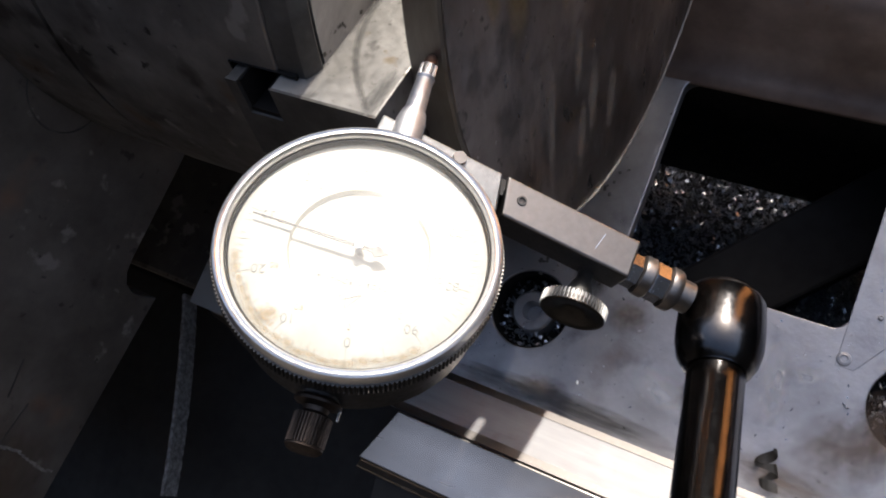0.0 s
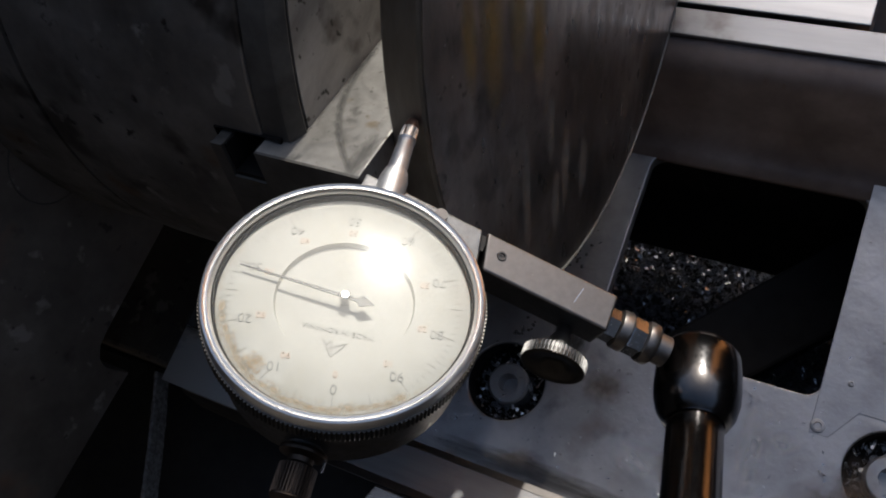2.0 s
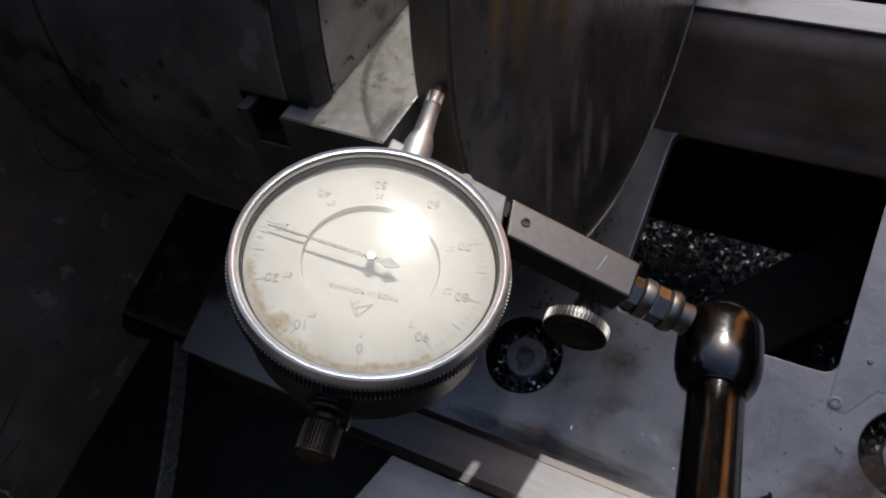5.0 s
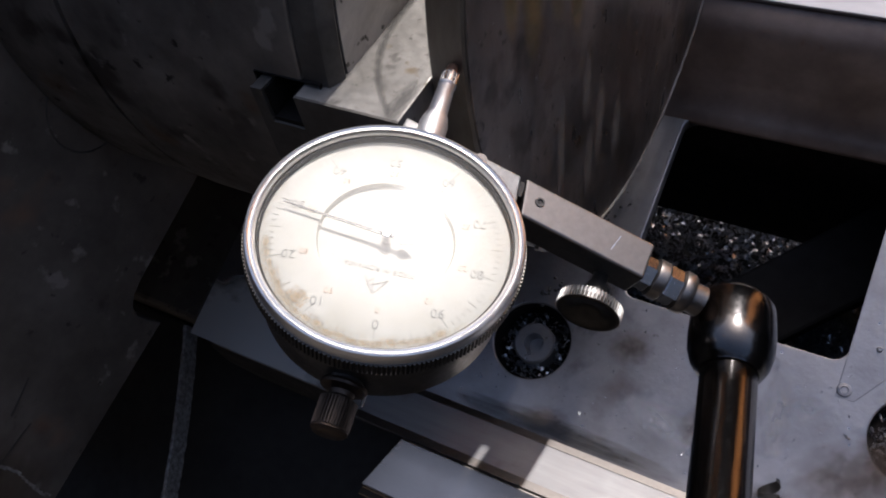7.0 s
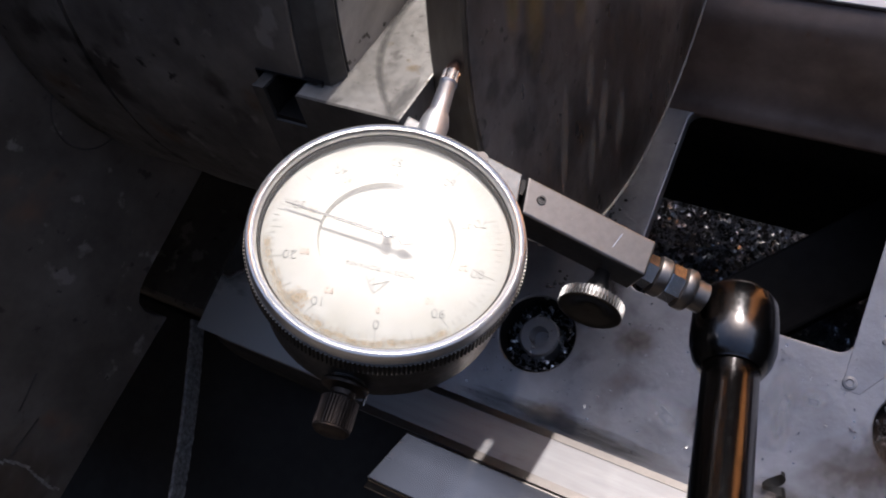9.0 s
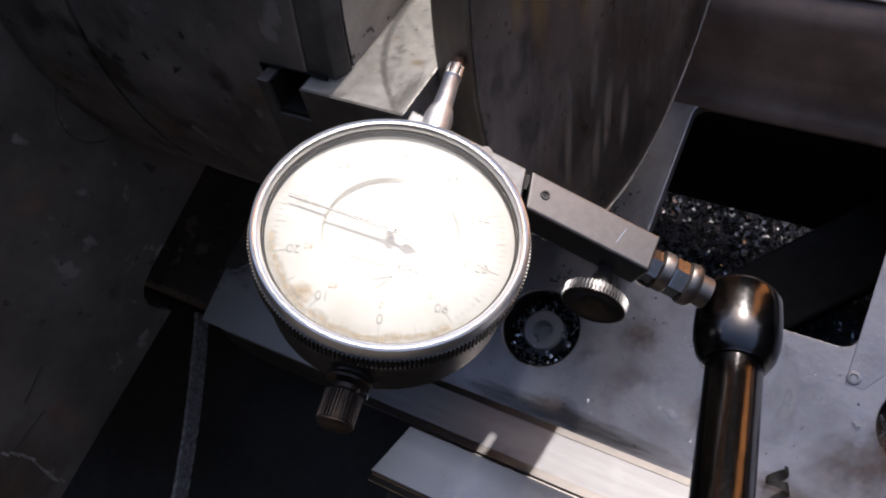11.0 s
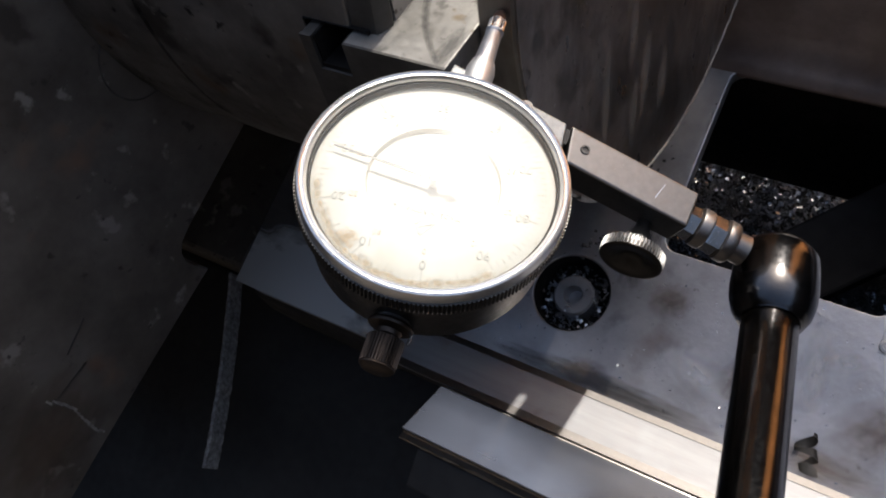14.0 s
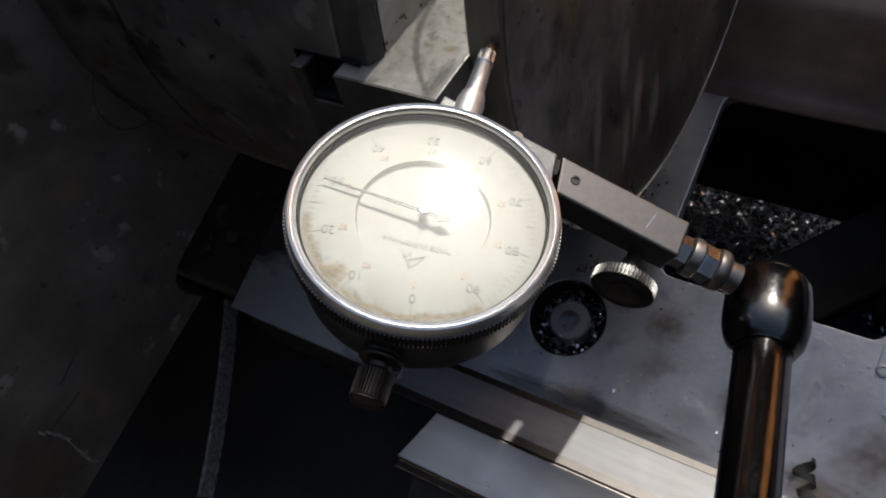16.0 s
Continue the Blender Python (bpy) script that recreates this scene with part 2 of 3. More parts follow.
COOLANT = film("dried_coolant", (0.6, 0.63, 0.7), 0.6, 0.6, 0.66, 2.0)
RUSTFILM = film("rust_film", (0.16, 0.11, 0.078), 0.6, 0.36, 0.5)
DARKFILM = film("dark_film", (0.05, 0.045, 0.042), 0.25, 0.5, 0.42)
REFLECTFILM = film("reflection_streak", (0.5, 0.46, 0.4), 0.4, 0.24, 0.55, 2.6)
LITDUST = film("lit_dust", (0.68, 0.67, 0.65), 0.8, 1.0, 0.2)
WEARFILM = film("oily_wear_mark", (0.1, 0.094, 0.088), 0.4, 0.46, 0.4)
TANFILM = film("brown_rim_stain", (0.42, 0.31, 0.18), 0.8, 0.34, 0.42)
GOLDFILM = film("gold_tarnish", (0.42, 0.28, 0.08), 0.5, 0.36, 0.5, 16.0)


# ---- building helpers ----
def part(name, bm, mat, parent=None, label="", m=None, smooth=None):
    me = bpy.data.meshes.new(name)
    if isinstance(bm, bpy.types.Mesh):
        me = bm
    else:
        bmesh.ops.recalc_face_normals(bm, faces=bm.faces[:])
        bm.to_mesh(me)
        bm.free()
    me.materials.clear()
    me.materials.append(mat)
    if smooth is not None:
        me.polygons.foreach_set("use_smooth", [True] * len(me.polygons))
        me.set_sharp_from_angle(angle=radians(smooth))
    ob = new(name, me)
    if parent:
        ob.parent = parent
    if m is not None:
        ob.matrix_local = m
    if label:
        tagged(ob, label)
    return ob


def thing(name, label, category, m=None, group="", kind=""):
    ob = new(name)
    ob.empty_display_size = 0.02
    if m is not None:
        ob.matrix_world = m
    return tagged(ob, label, category, group, kind)


def box(x0, x1, y0, y1, z0, z1, bevel=0.0, seg=2, bm=None):
    bm = bm or bmesh.new()
    made = bmesh.ops.create_cube(bm, size=1.0, matrix=Matrix.Translation(((x0 + x1) / 2, (y0 + y1) / 2, (z0 + z1) / 2)) @ Matrix.Diagonal((x1 - x0, y1 - y0, z1 - z0, 1)))
    if bevel:
        edges = list({e for v in made["verts"] for e in v.link_edges})
        bmesh.ops.bevel(bm, geom=edges, offset=bevel, segments=seg, affect="EDGES", profile=0.5)
    return bm


def turned(profile, seg=64, bm=None, closed=False):
    """A turned body about local z from (radius, height) pairs."""
    bm = bm or bmesh.new()
    rings = []
    for r, h in profile:
        if r < 1e-6:
            rings.append([bm.verts.new((0, 0, h))])
        else:
            rings.append([bm.verts.new((r * math.cos(2 * math.pi * k / seg), r * math.sin(2 * math.pi * k / seg), h)) for k in range(seg)])
    pairs = list(zip(rings, rings[1:])) + ([(rings[-1], rings[0])] if closed else [])
    for a, b in pairs:
        for k in range(seg):
            j = (k + 1) % seg
            if len(a) == 1 and len(b) == 1:
                continue
            if len(a) == 1:
                bm.faces.new((a[0], b[k], b[j]))
            elif len(b) == 1:
                bm.faces.new((a[k], a[j], b[0]))
            else:
                bm.faces.new((a[k], a[j], b[j], b[k]))
    return bm


def knurled(r, h0, h1, teeth, depth, bm=None, inner=0.0):
    """A straight-knurled ring: open band with grooves along z."""
    bm = bm or bmesh.new()
    lo, hi = [], []
    for k in range(teeth * 4):
        rr = r if k % 4 in (0, 1) else r - depth
        a = 2 * math.pi * k / (teeth * 4)
        lo.append(bm.verts.new((rr * math.cos(a), rr * math.sin(a), h0)))
        hi.append(bm.verts.new((rr * math.cos(a), rr * math.sin(a), h1)))
    for k in range(len(lo)):
        j = (k + 1) % len(lo)
        bm.faces.new((lo[k], lo[j], hi[j], hi[k]))
    if inner:
        n = len(lo)
        for ring_verts, h in ((lo, h0), (hi, h1)):
            ins = [bm.verts.new((inner * math.cos(2 * math.pi * k / n), inner * math.sin(2 * math.pi * k / n), h)) for k in range(n)]
            for k in range(n):
                bm.faces.new((ring_verts[k], ring_verts[(k + 1) % n], ins[(k + 1) % n], ins[k]))
        return bm
    bm.faces.new(lo[::-1])
    bm.faces.new(hi)
    return bm


def extruded(profile, x0, x1, bevel=0.0):
    """A bar along x with a (y, z) section."""
    bm = bmesh.new()
    a = [bm.verts.new((x0, y, z)) for y, z in profile]
    b = [bm.verts.new((x1, y, z)) for y, z in profile]
    bm.faces.new(a)
    bm.faces.new(b[::-1])
    for k in range(len(a)):
        j = (k + 1) % len(a)
        bm.faces.new((a[k], b[k], b[j], a[j]))
    if bevel:
        bmesh.ops.recalc_face_normals(bm, faces=bm.faces[:])
        bmesh.ops.bevel(bm, geom=bm.edges[:], offset=bevel, segments=2, affect="EDGES", profile=0.5)
    return bm


def rounded(x0, x1, y0, y1, r, seg=8):
    pts = []
    for cx, cy, a0 in ((x1 - r, y1 - r, 0), (x0 + r, y1 - r, 90), (x0 + r, y0 + r, 180), (x1 - r, y0 + r, 270)):
        for k in range(seg + 1):
            a = radians(a0 + 90 * k / seg)
            pts.append((cx + r * math.cos(a), cy + r * math.sin(a)))
    return pts


def ring(cx, cy, r, seg=48):
    return [(cx + r * math.cos(2 * math.pi * k / seg), cy + r * math.sin(2 * math.pi * k / seg)) for k in range(seg)]


def plate(outlines, z0, z1, bevel=0.001):
    """A flat plate with holes: outlines in x, y; the first is the outer one."""
    cu = bpy.data.curves.new("outline", "CURVE")
    cu.dimensions, cu.fill_mode = "2D", "BOTH"
    cu.extrude, cu.bevel_depth, cu.bevel_resolution = (z1 - z0) / 2 - bevel, bevel, 2
    cu.offset = -bevel
    for pts in outlines:
        sp = cu.splines.new("POLY")
        sp.points.add(len(pts) - 1)
        for p, (x, y) in zip(sp.points, pts):
            p.co = (x, y, 0, 1)
        sp.use_cyclic_u = True
    ob = bpy.data.objects.new("outline", cu)
    scene.collection.objects.link(ob)
    me = bpy.data.meshes.new_from_object(ob.evaluated_get(bpy.context.evaluated_depsgraph_get()))
    bpy.data.objects.remove(ob)
    bpy.data.curves.remove(cu)
    me.transform(Matrix.Translation((0, 0, (z0 + z1) / 2)))
    return me


def lettering(text, size, depth=0.00006):
    """Flat printed characters with the built-in font, centred, in local x, y."""
    cu = bpy.data.curves.new("letters", "FONT")
    cu.body, cu.size, cu.align_x, cu.align_y, cu.extrude = text, size, "CENTER", "CENTER", depth
    ob = bpy.data.objects.new("letters", cu)
    scene.collection.objects.link(ob)
    me = bpy.data.meshes.new_from_object(ob.evaluated_get(bpy.context.evaluated_depsgraph_get()))
    bpy.data.objects.remove(ob)
    bpy.data.curves.remove(cu)
    return me


def frame_from(origin, z, y):
    """A pose with local z along z and local y as near y as it goes."""
    z = Vector(z).normalized()
    y = Vector(y)
    y = (y - y.dot(z) * z).normalized()
    x = y.cross(z)
    m = Matrix((x, y, z)).transposed().to_4x4()
    m.translation = origin
    return m


# ---- setting ----
tagged(part("floor", box(-3, 3, -3, 3, -0.95, -0.90), OILFLOOR), "dark oily concrete workshop floor", "floor", kind="structure")
SILL = 2.2 * math.tan(radians(SUN_UP)) + 0.029  # the sun comes in over the north wall
tagged(part("wall_north", box(-3, 0.72, 2.2, 2.35, -0.9, SILL), FLOOR), "grey plain workshop wall under a high opening", "wall", kind="structure")
tagged(part("wall_north_end", box(1.25, 3, 2.2, 2.35, -0.9, SILL), FLOOR), "grey plain workshop wall beside an amber sheet", "wall", kind="structure")
tagged(part("window_1", box(0.72, 1.25, 2.26, 2.264, -0.9, SILL), AMBER), "amber translucent plastic sheet lit by the sun", "window", kind="structure")
tagged(part("wall_west", box(-2.4, -2.2, -2.4, 2.2, -0.9, 2.0), FLOOR), "grey plain workshop wall", "wall", kind="structure")
tagged(part("wall_south", box(-2.2, 2.6, -2.6, -2.4, -0.9, 2.0), DARKWALL), "sooty dark plain workshop wall", "wall", kind="structure")
tagged(part("ceiling", box(-2.4, 2.8, -2.6, -0.75, 2.0, 2.1), FLOOR), "grey plain workshop ceiling over the operator side", "ceiling", kind="structure")
tagged(part("wall_east", box(2.6, 2.8, -2.4, 2.2, -0.9, 2.0), DARKWALL), "sooty dark plain workshop wall", "wall", kind="structure")

# ---- lathe bed ----
bed = thing("lathe_bed", "oily grey cast iron lathe bed with ground ways", "lathe bed")
part("bed_plate", plate([rounded(-0.191, 0.55, -0.0615, 0.158, 0.020), rounded(0.0337, 0.1370, 0.0360, 0.1365, 0.007)[::-1], ring(0, 0, 0.0195)[::-1], ring(0.172, 0.012, 0.0195)[::-1]], -0.008, 0.0, 0.0007), CAST, bed, "flat casting with a rectangular chip opening")
part("raised_plate", plate([[(0.1368, 0.0205), (0.1445, 0.0205), (0.1540, 0.0345), (0.55, 0.0345), (0.55, 0.150), (0.1368, 0.150)]], 0.0004, 0.0035, 0.0002), CAST, bed, "slightly raised casting beside the opening", Matrix.Translation((0, 0.0205, -0.0034)) @ pose(0, 0, 0, 1.4) @ Matrix.Translation((0, -0.0205, 0)))
SLANT = 0.009
# front way: sloping ground strip and raised polished rail, cut off at the gap
part("front_way", extruded([(-0.0445, 0.0), (-0.0445, 0.033), (-0.0675, 0.050), (-0.0675, 0.0)], -0.060, 0.55, 0.0006), GROUND, bed, "ground sloping inner face of the front way")
rail = extruded([(-0.0680, 0.0), (-0.0680, 0.0530), (-0.0925, 0.0580), (-0.0930, 0.0545), (-0.0970, 0.0535), (-0.0970, 0.0)], -0.0225, 0.55, 0.0007)
for v in rail.verts:  # the end is cut at a slant
    if v.co.x < 0:
        v.co.x -= SLANT * min(1.0, max(0.0, (-0.068 - v.co.y) / 0.029))
part("front_rail", rail, RAIL, bed, "polished raised rail with a slanted cut end")
part("way_band", extruded([(-0.0441, 0.0322), (-0.0439, 0.0329), (-0.0470, 0.0352), (-0.0472, 0.0345)], -0.060, 0.55), STEEL, bed, "dull unground edge of the way")
part("way_band", extruded([(-0.0640, 0.0471), (-0.0638, 0.0478), (-0.0672, 0.0503), (-0.0674, 0.0496)], -0.060, 0.55), STEEL, bed, "dull unground edge of the way")
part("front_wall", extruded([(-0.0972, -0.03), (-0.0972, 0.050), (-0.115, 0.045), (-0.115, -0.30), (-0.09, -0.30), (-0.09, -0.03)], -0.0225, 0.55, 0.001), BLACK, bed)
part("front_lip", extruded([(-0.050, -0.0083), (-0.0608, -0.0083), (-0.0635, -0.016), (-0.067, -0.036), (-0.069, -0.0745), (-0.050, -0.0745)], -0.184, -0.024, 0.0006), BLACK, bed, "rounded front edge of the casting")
# rear way behind the chip opening
part("rear_wall", extruded([(0.150, -0.028), (0.1338, -0.002), (0.1345, 0.0006), (0.140, 0.0022), (0.147, 0.007), (0.153, 0.016), (0.160, 0.040), (0.166, 0.047), (0.182, 0.0475), (0.182, -0.03)], -0.3, 0.55), RUSTY, bed, "brown stained rising casting", smooth=70)
part("rear_way", extruded([(0.176, 0.0480), (0.176, 0.0505), (0.1905, 0.0508), (0.1905, 0.0480)], -0.3, 0.55, 0.0004), DULLWAY, bed, "dull grey ground strip of the rear way")
part("rear_way", extruded([(0.1925, 0.0478), (0.1925, 0.0522), (0.215, 0.0527), (0.24, 0.04), (0.24, -0.03), (0.1925, -0.03)], -0.3, 0.118, 0.0005), REARWAY, bed, "bright worn top of the rear way")
# diagonal brace and walls below the opening, their shade put into the colour
part("brace", box(-0.11, 0.11, -0.0205, 0.0205, -0.064, -0.052, 0.002), RECESS, bed, "diagonal brace, blackened as in shade", pose(0.1025, 0.0751, 0, 0, 0, 47))
part("brace", box(-0.32, 0.5, 0.1375, 0.15, -0.140, -0.0085), RECESS, bed)
tagged(part("chip_tray", box(-0.4, 0.6, -0.09, 0.32, -0.19, -0.175), BLACK), "sheet metal chip tray under the bed, near-black as in shade", "tray", kind="structure")
part("gap_base", box(-0.5, -0.0228, -0.40, -0.054, -0.30, -0.075, 0.003), BLACK, bed, "floor of the bed gap, near-black as in shade")
part("gap_base", box(-0.5, -0.1925, -0.0535, 0.30, -0.30, -0.004, 0.003), PAINT, bed, "dull dirty casting under the headstock")
# casting edge in the gap under the headstock, its colour raised for grazing sun
edge = bmesh.new()
rows_ = []
for k in range(45):
    y = -0.056 + 0.112 * k / 44
    bow, half = 0.0022 * (1 - (y / 0.056) ** 2), random.uniform(0.0007, 0.0013)
    rows_.append([edge.verts.new((bow + u, y, z + random.uniform(-0.0002, 0.0002))) for u, z in ((-half - 0.0004, -0.012), (-half, -0.0006), (-half + 0.0006, 0.0), (half - 0.0006, 0.0), (half, -0.0006), (half + 0.0004, -0.012))])
for p, q in zip(rows_, rows_[1:]):
    for k in range(6):
        edge.faces.new((p[k], p[(k + 1) % 6], q[(k + 1) % 6], q[k]))
edge.faces.new(rows_[0])
edge.faces.new(rows_[-1][::-1])
part("gap_edge", edge, PALEPAINT, bed, "thin chipped casting edge, paled as if sunlit", m=pose(-0.176, -0.110, 0.0, 0, 0, 22))
# counterbored screws in the two round holes
for cx, cy in ((0, 0), (0.172, 0.012)):
    s = thing("cap_screw", "dark oily socket head screw sunk in a round counterbore", "screw", pose(cx, cy, -0.0130), "screws in the bed")
    part("head", turned([(0, 0.0), (0.004, 0.0), (0.005, 0.008), (0.0095, 0.008), (0.0105, 0.007), (0.0105, -0.006), (0, -0.006)], 40), CAST, s, smooth=40)
    part("washer", turned([(0.0108, -0.008), (0.0185, -0.008), (0.0185, -0.003), (0.0108, -0.003)], 40, closed=True), RECESS, s, smooth=40)
    part("sleeve", turned([(0.0187, -0.012), (0.0193, -0.012), (0.0193, 0.0118), (0.0187, 0.0108)], 48, closed=True), RECESS, s, "wall of the counterbore, blackened as in shade", smooth=40)

# chips: loose swarf, far too many to count
def swarf(n, where, name, label, size=1.0):
    vs, fs = [], []
    for _ in range(n):
        c = Vector(where())
        q = Euler([random.uniform(0, 6.28) for _ in range(3)]).to_matrix()
        L, w, curl = size * random.uniform(0.0018, 0.0056), size * random.uniform(0.0010, 0.0030), random.uniform(-0.9, 0.9)
        base = len(vs)
        for k in range(4):
            u = k / 3 - 0.5
            for s in (-1, 1):
                vs.append(tuple(c + q @ Vector((u * L, s * w / 2, curl * L * (0.25 - u * u)))))
        for k in range(3):
            a = base + 2 * k
            fs.append((a, a + 1, a + 3, a + 2))
    me = bpy.data.meshes.new(name)
    me.from_pydata(vs, [], fs)
    return tagged(part(name, me, CHIP), label, "chips", kind="stuff")


swarf(22000, lambda: (random.uniform(-0.06, 0.24), random.uniform(0.0, 0.26), -0.173 + abs(random.gauss(0, 0.006))), "metal_chips", "small shiny steel chips heaped in the tray")
swarf(9000, lambda: (lambda x, y: (x, y, -0.171 + 0.062 * math.exp(-((x - 0.128) ** 2 + (y - 0.062) ** 2) / 0.0016) + abs(random.gauss(0, 0.003))))(random.uniform(0.07, 0.19), random.uniform(0.01, 0.12)), "metal_chips", "heap of small shiny steel chips in the tray")
swarf(520, lambda: (lambda a, r, o: (o[0] + r * math.cos(a), o[1] + r * math.sin(a), -0.013 + random.uniform(-0.003, 0.007)))(random.uniform(0, 6.28), random.uniform(0.0045, 0.018), random.choice(((0, 0), (0.172, 0.012)))), "metal_chips", "shiny steel chips caught round the sunk screws", 0.75)
swarf(110, lambda: (random.uniform(-0.02, 0.2), random.uniform(-0.03, 0.033), 0.0006), "loose_chips", "few tiny steel chips lying on the bed", 0.42)

def crumbs(n, cx, cy, spread, name, label):
    bm = bmesh.new()
    for _ in range(n):
        r = random.uniform(0.0004, 0.0012)
        bmesh.ops.create_icosphere(bm, subdivisions=1, radius=r, matrix=Matrix.Translation((cx + random.gauss(0, spread), cy + random.gauss(0, spread), r * 0.5)) @ Matrix.Diagonal((1, random.uniform(0.6, 1.4), 0.6, 1)))
    tagged(part(name, bm, JAWEND), label, "dirt", kind="stuff")


crumbs(26, 0.012, 0.074, 0.0055, "dirt_crumbs", "dark oily dirt crumbs lying on the bed")
crumbs(12, 0.002, 0.027, 0.0035, "dirt_crumbs", "dark oily dirt crumbs lying on the bed")

base = thing("machine_base", "near-black cast iron base under the lathe bed", "machine base")
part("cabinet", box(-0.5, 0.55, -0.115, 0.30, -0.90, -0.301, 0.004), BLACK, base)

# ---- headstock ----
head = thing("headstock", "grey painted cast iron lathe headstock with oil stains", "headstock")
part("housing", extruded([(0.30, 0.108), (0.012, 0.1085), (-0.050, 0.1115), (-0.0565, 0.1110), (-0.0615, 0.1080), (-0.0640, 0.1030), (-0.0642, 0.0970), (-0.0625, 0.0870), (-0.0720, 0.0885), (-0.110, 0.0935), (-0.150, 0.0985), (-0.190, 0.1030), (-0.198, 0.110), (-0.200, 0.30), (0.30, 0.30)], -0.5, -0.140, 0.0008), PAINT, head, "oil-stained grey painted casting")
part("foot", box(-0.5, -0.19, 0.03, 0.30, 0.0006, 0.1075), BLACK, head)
seam = bmesh.new()
for k in range(14):
    u = k / 13
    box(-0.0019, 0.0019, -0.0003 - 0.0006 * random.random(), 0.0002 + 0.0005 * random.random(), 0, 0.0002, bm=seam)
    bmesh.ops.transform(seam, verts=seam.verts[-8:], matrix=Matrix.Translation((0.036 * u + 0.002, 0.0018 * math.sin(5 * u) + random.uniform(-0.0004, 0.0004), 0)))
part("seam", seam, PALEPAINT, head, "pale chipped paint line", frame_from((-0.1399, -0.1375, 0.141), (1, 0, 0), (0, 0.98, -0.19)))
for y, z, y1, z1 in ((-0.137, 0.136, -0.119, 0.131), (-0.118, 0.142, -0.102, 0.143)):
    run = Vector((0, y1 - y, z1 - z))
    part("scratch", box(-0.00035, 0.00035, 0, run.length, 0, 0.0002), JAWEND, head, "dark gouge in the paint", frame_from((-0.1399, y, z), (1, 0, 0), run))
part("cover_ring", turned([(0.0172, 0.0), (0.0174, 0.0002), (0.0178, 0.0002), (0.0180, 0.0)], 60, closed=True), JAWEND, head, "thin dark round groove", pose(-0.1397, -0.0009, 0.1798, 0, 90, 0))

# ---- chuck and workpiece on the spindle axis ----
AX_Y, AX_Z = 0.1315, 0.1755
SPIN = Matrix.Translation((0, AX_Y, AX_Z)) @ pose(0, 0, 0, 0, 90, 0)  # local z along the spindle
chuck = thing("chuck", "worn dark steel lathe chuck with a bright jaw", "chuck", SPIN)
part("backplate", turned([(0, -0.1412), (0.128, -0.1412), (0.1395, -0.1399), (0.140, -0.136), (0.140, -0.0985), (0, -0.0985)], 128), CHUCK, chuck, smooth=30)
# local chuck frame: x is down, y is away; radial direction of the jaw
jd = Vector((-math.sin(radians(19.8)), -math.cos(radians(19.8)), 0))
jm = frame_from((0, 0, 0), (0, 0, 1), jd)  # local y radial, z along the spindle
cut = jm.to_3x3().transposed()


def slotted(profile):
    """A turned body with the jaw slot's mouth cut out of its rim."""
    bm = turned(profile, 720)
    gone = []
    for f in bm.faces:
        c = cut @ f.calc_center_median()
        if -0.0145 < c.x < 0.0150 and c.y > 0.137 and -0.0244 < c.z < -0.0035:
            gone.append(f)
    bmesh.ops.delete(bm, geom=gone, context="FACES")
    return bm


part("body", slotted([(0.02, -0.098), (0.138, -0.098), (0.1405, -0.0955), (0.1405, -0.0245), (0.1405, -0.0098), (0.1402, -0.0092), (0.1390, -0.0090), (0.02, -0.0090)]), CHUCK, chuck, smooth=25)
part("rim_band", slotted([(0.1388, -0.0091), (0.1398, -0.0088), (0.1398, -0.0033), (0.1396, -0.0012), (0.1388, -0.0004), (0.1350, 0.0010), (0.1335, 0.0), (0.02, 0.0)]), JAWEND, chuck, "dark oily band round the front", smooth=25)
part("face", turned([(0.02, 0.0002), (0.1333, 0.0002), (0.1333, 0.0006), (0.02, 0.0006)], 128, closed=True), CHUCKFACE, chuck, "scratched grey front face", smooth=25)
slot = bmesh.new()
box(-0.0146, 0.0152, 0.112, 0.1402, -0.0246, -0.0031, bm=slot)
bmesh.ops.delete(slot, geom=[f for f in slot.faces if f.calc_center_median().y > 0.1401], context="FACES")
part("slot", slot, RECESS, chuck, "dark open jaw slot", jm)
SWAP = Matrix(((0, 1, 0, 0), (1, 0, 0, 0), (0, 0, 1, 0), (0, 0, 0, 1)))
jaw = extruded([(-0.0138, -0.0086), (0.0140, -0.0086), (0.0140, 0.0225), (-0.0138, 0.0225)], 0.045, 0.1447, 0.0003)
guide = extruded([(-0.0138, -0.0226), (0.0140, -0.0226), (0.0140, -0.0190), (0.0030, -0.0190), (0.0030, -0.0088), (-0.0138, -0.0088)], 0.045, 0.1447, 0.0003)
jaw.transform(SWAP)
guide.transform(SWAP)
part("jaw_guide", guide, JAWEND, chuck, "guide of the jaw, darkened as in shade", jm)
# black liner paints the shade inside the groove
groove = box(0.0031, 0.0045, 0.113, 0.1443, -0.0189, -0.0087)
box(0.0045, 0.0136, 0.113, 0.1439, -0.0093, -0.0087, bm=groove)
box(0.0045, 0.0136, 0.113, 0.1439, -0.0189, -0.0184, bm=groove)
part("groove", groove, RECESS, chuck, "guide groove of the jaw, blackened as in shade", jm)
# thin dark plate over the jaw's end paints its shaded side
jaw_end = extruded([(-0.0139, -0.0227), (0.01403, -0.0227), (0.01403, -0.0190), (0.0029, -0.0190), (0.0029, -0.0085), (0.01403, -0.0085), (0.01403, 0.0226), (-0.0139, 0.0226)], 0.1442, 0.1450)
jaw_end.transform(SWAP)
part("jaw_end", jaw_end, JAWEND, chuck, "end face of the jaw, darkened as in shade", jm)
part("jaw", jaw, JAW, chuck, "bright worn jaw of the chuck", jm)


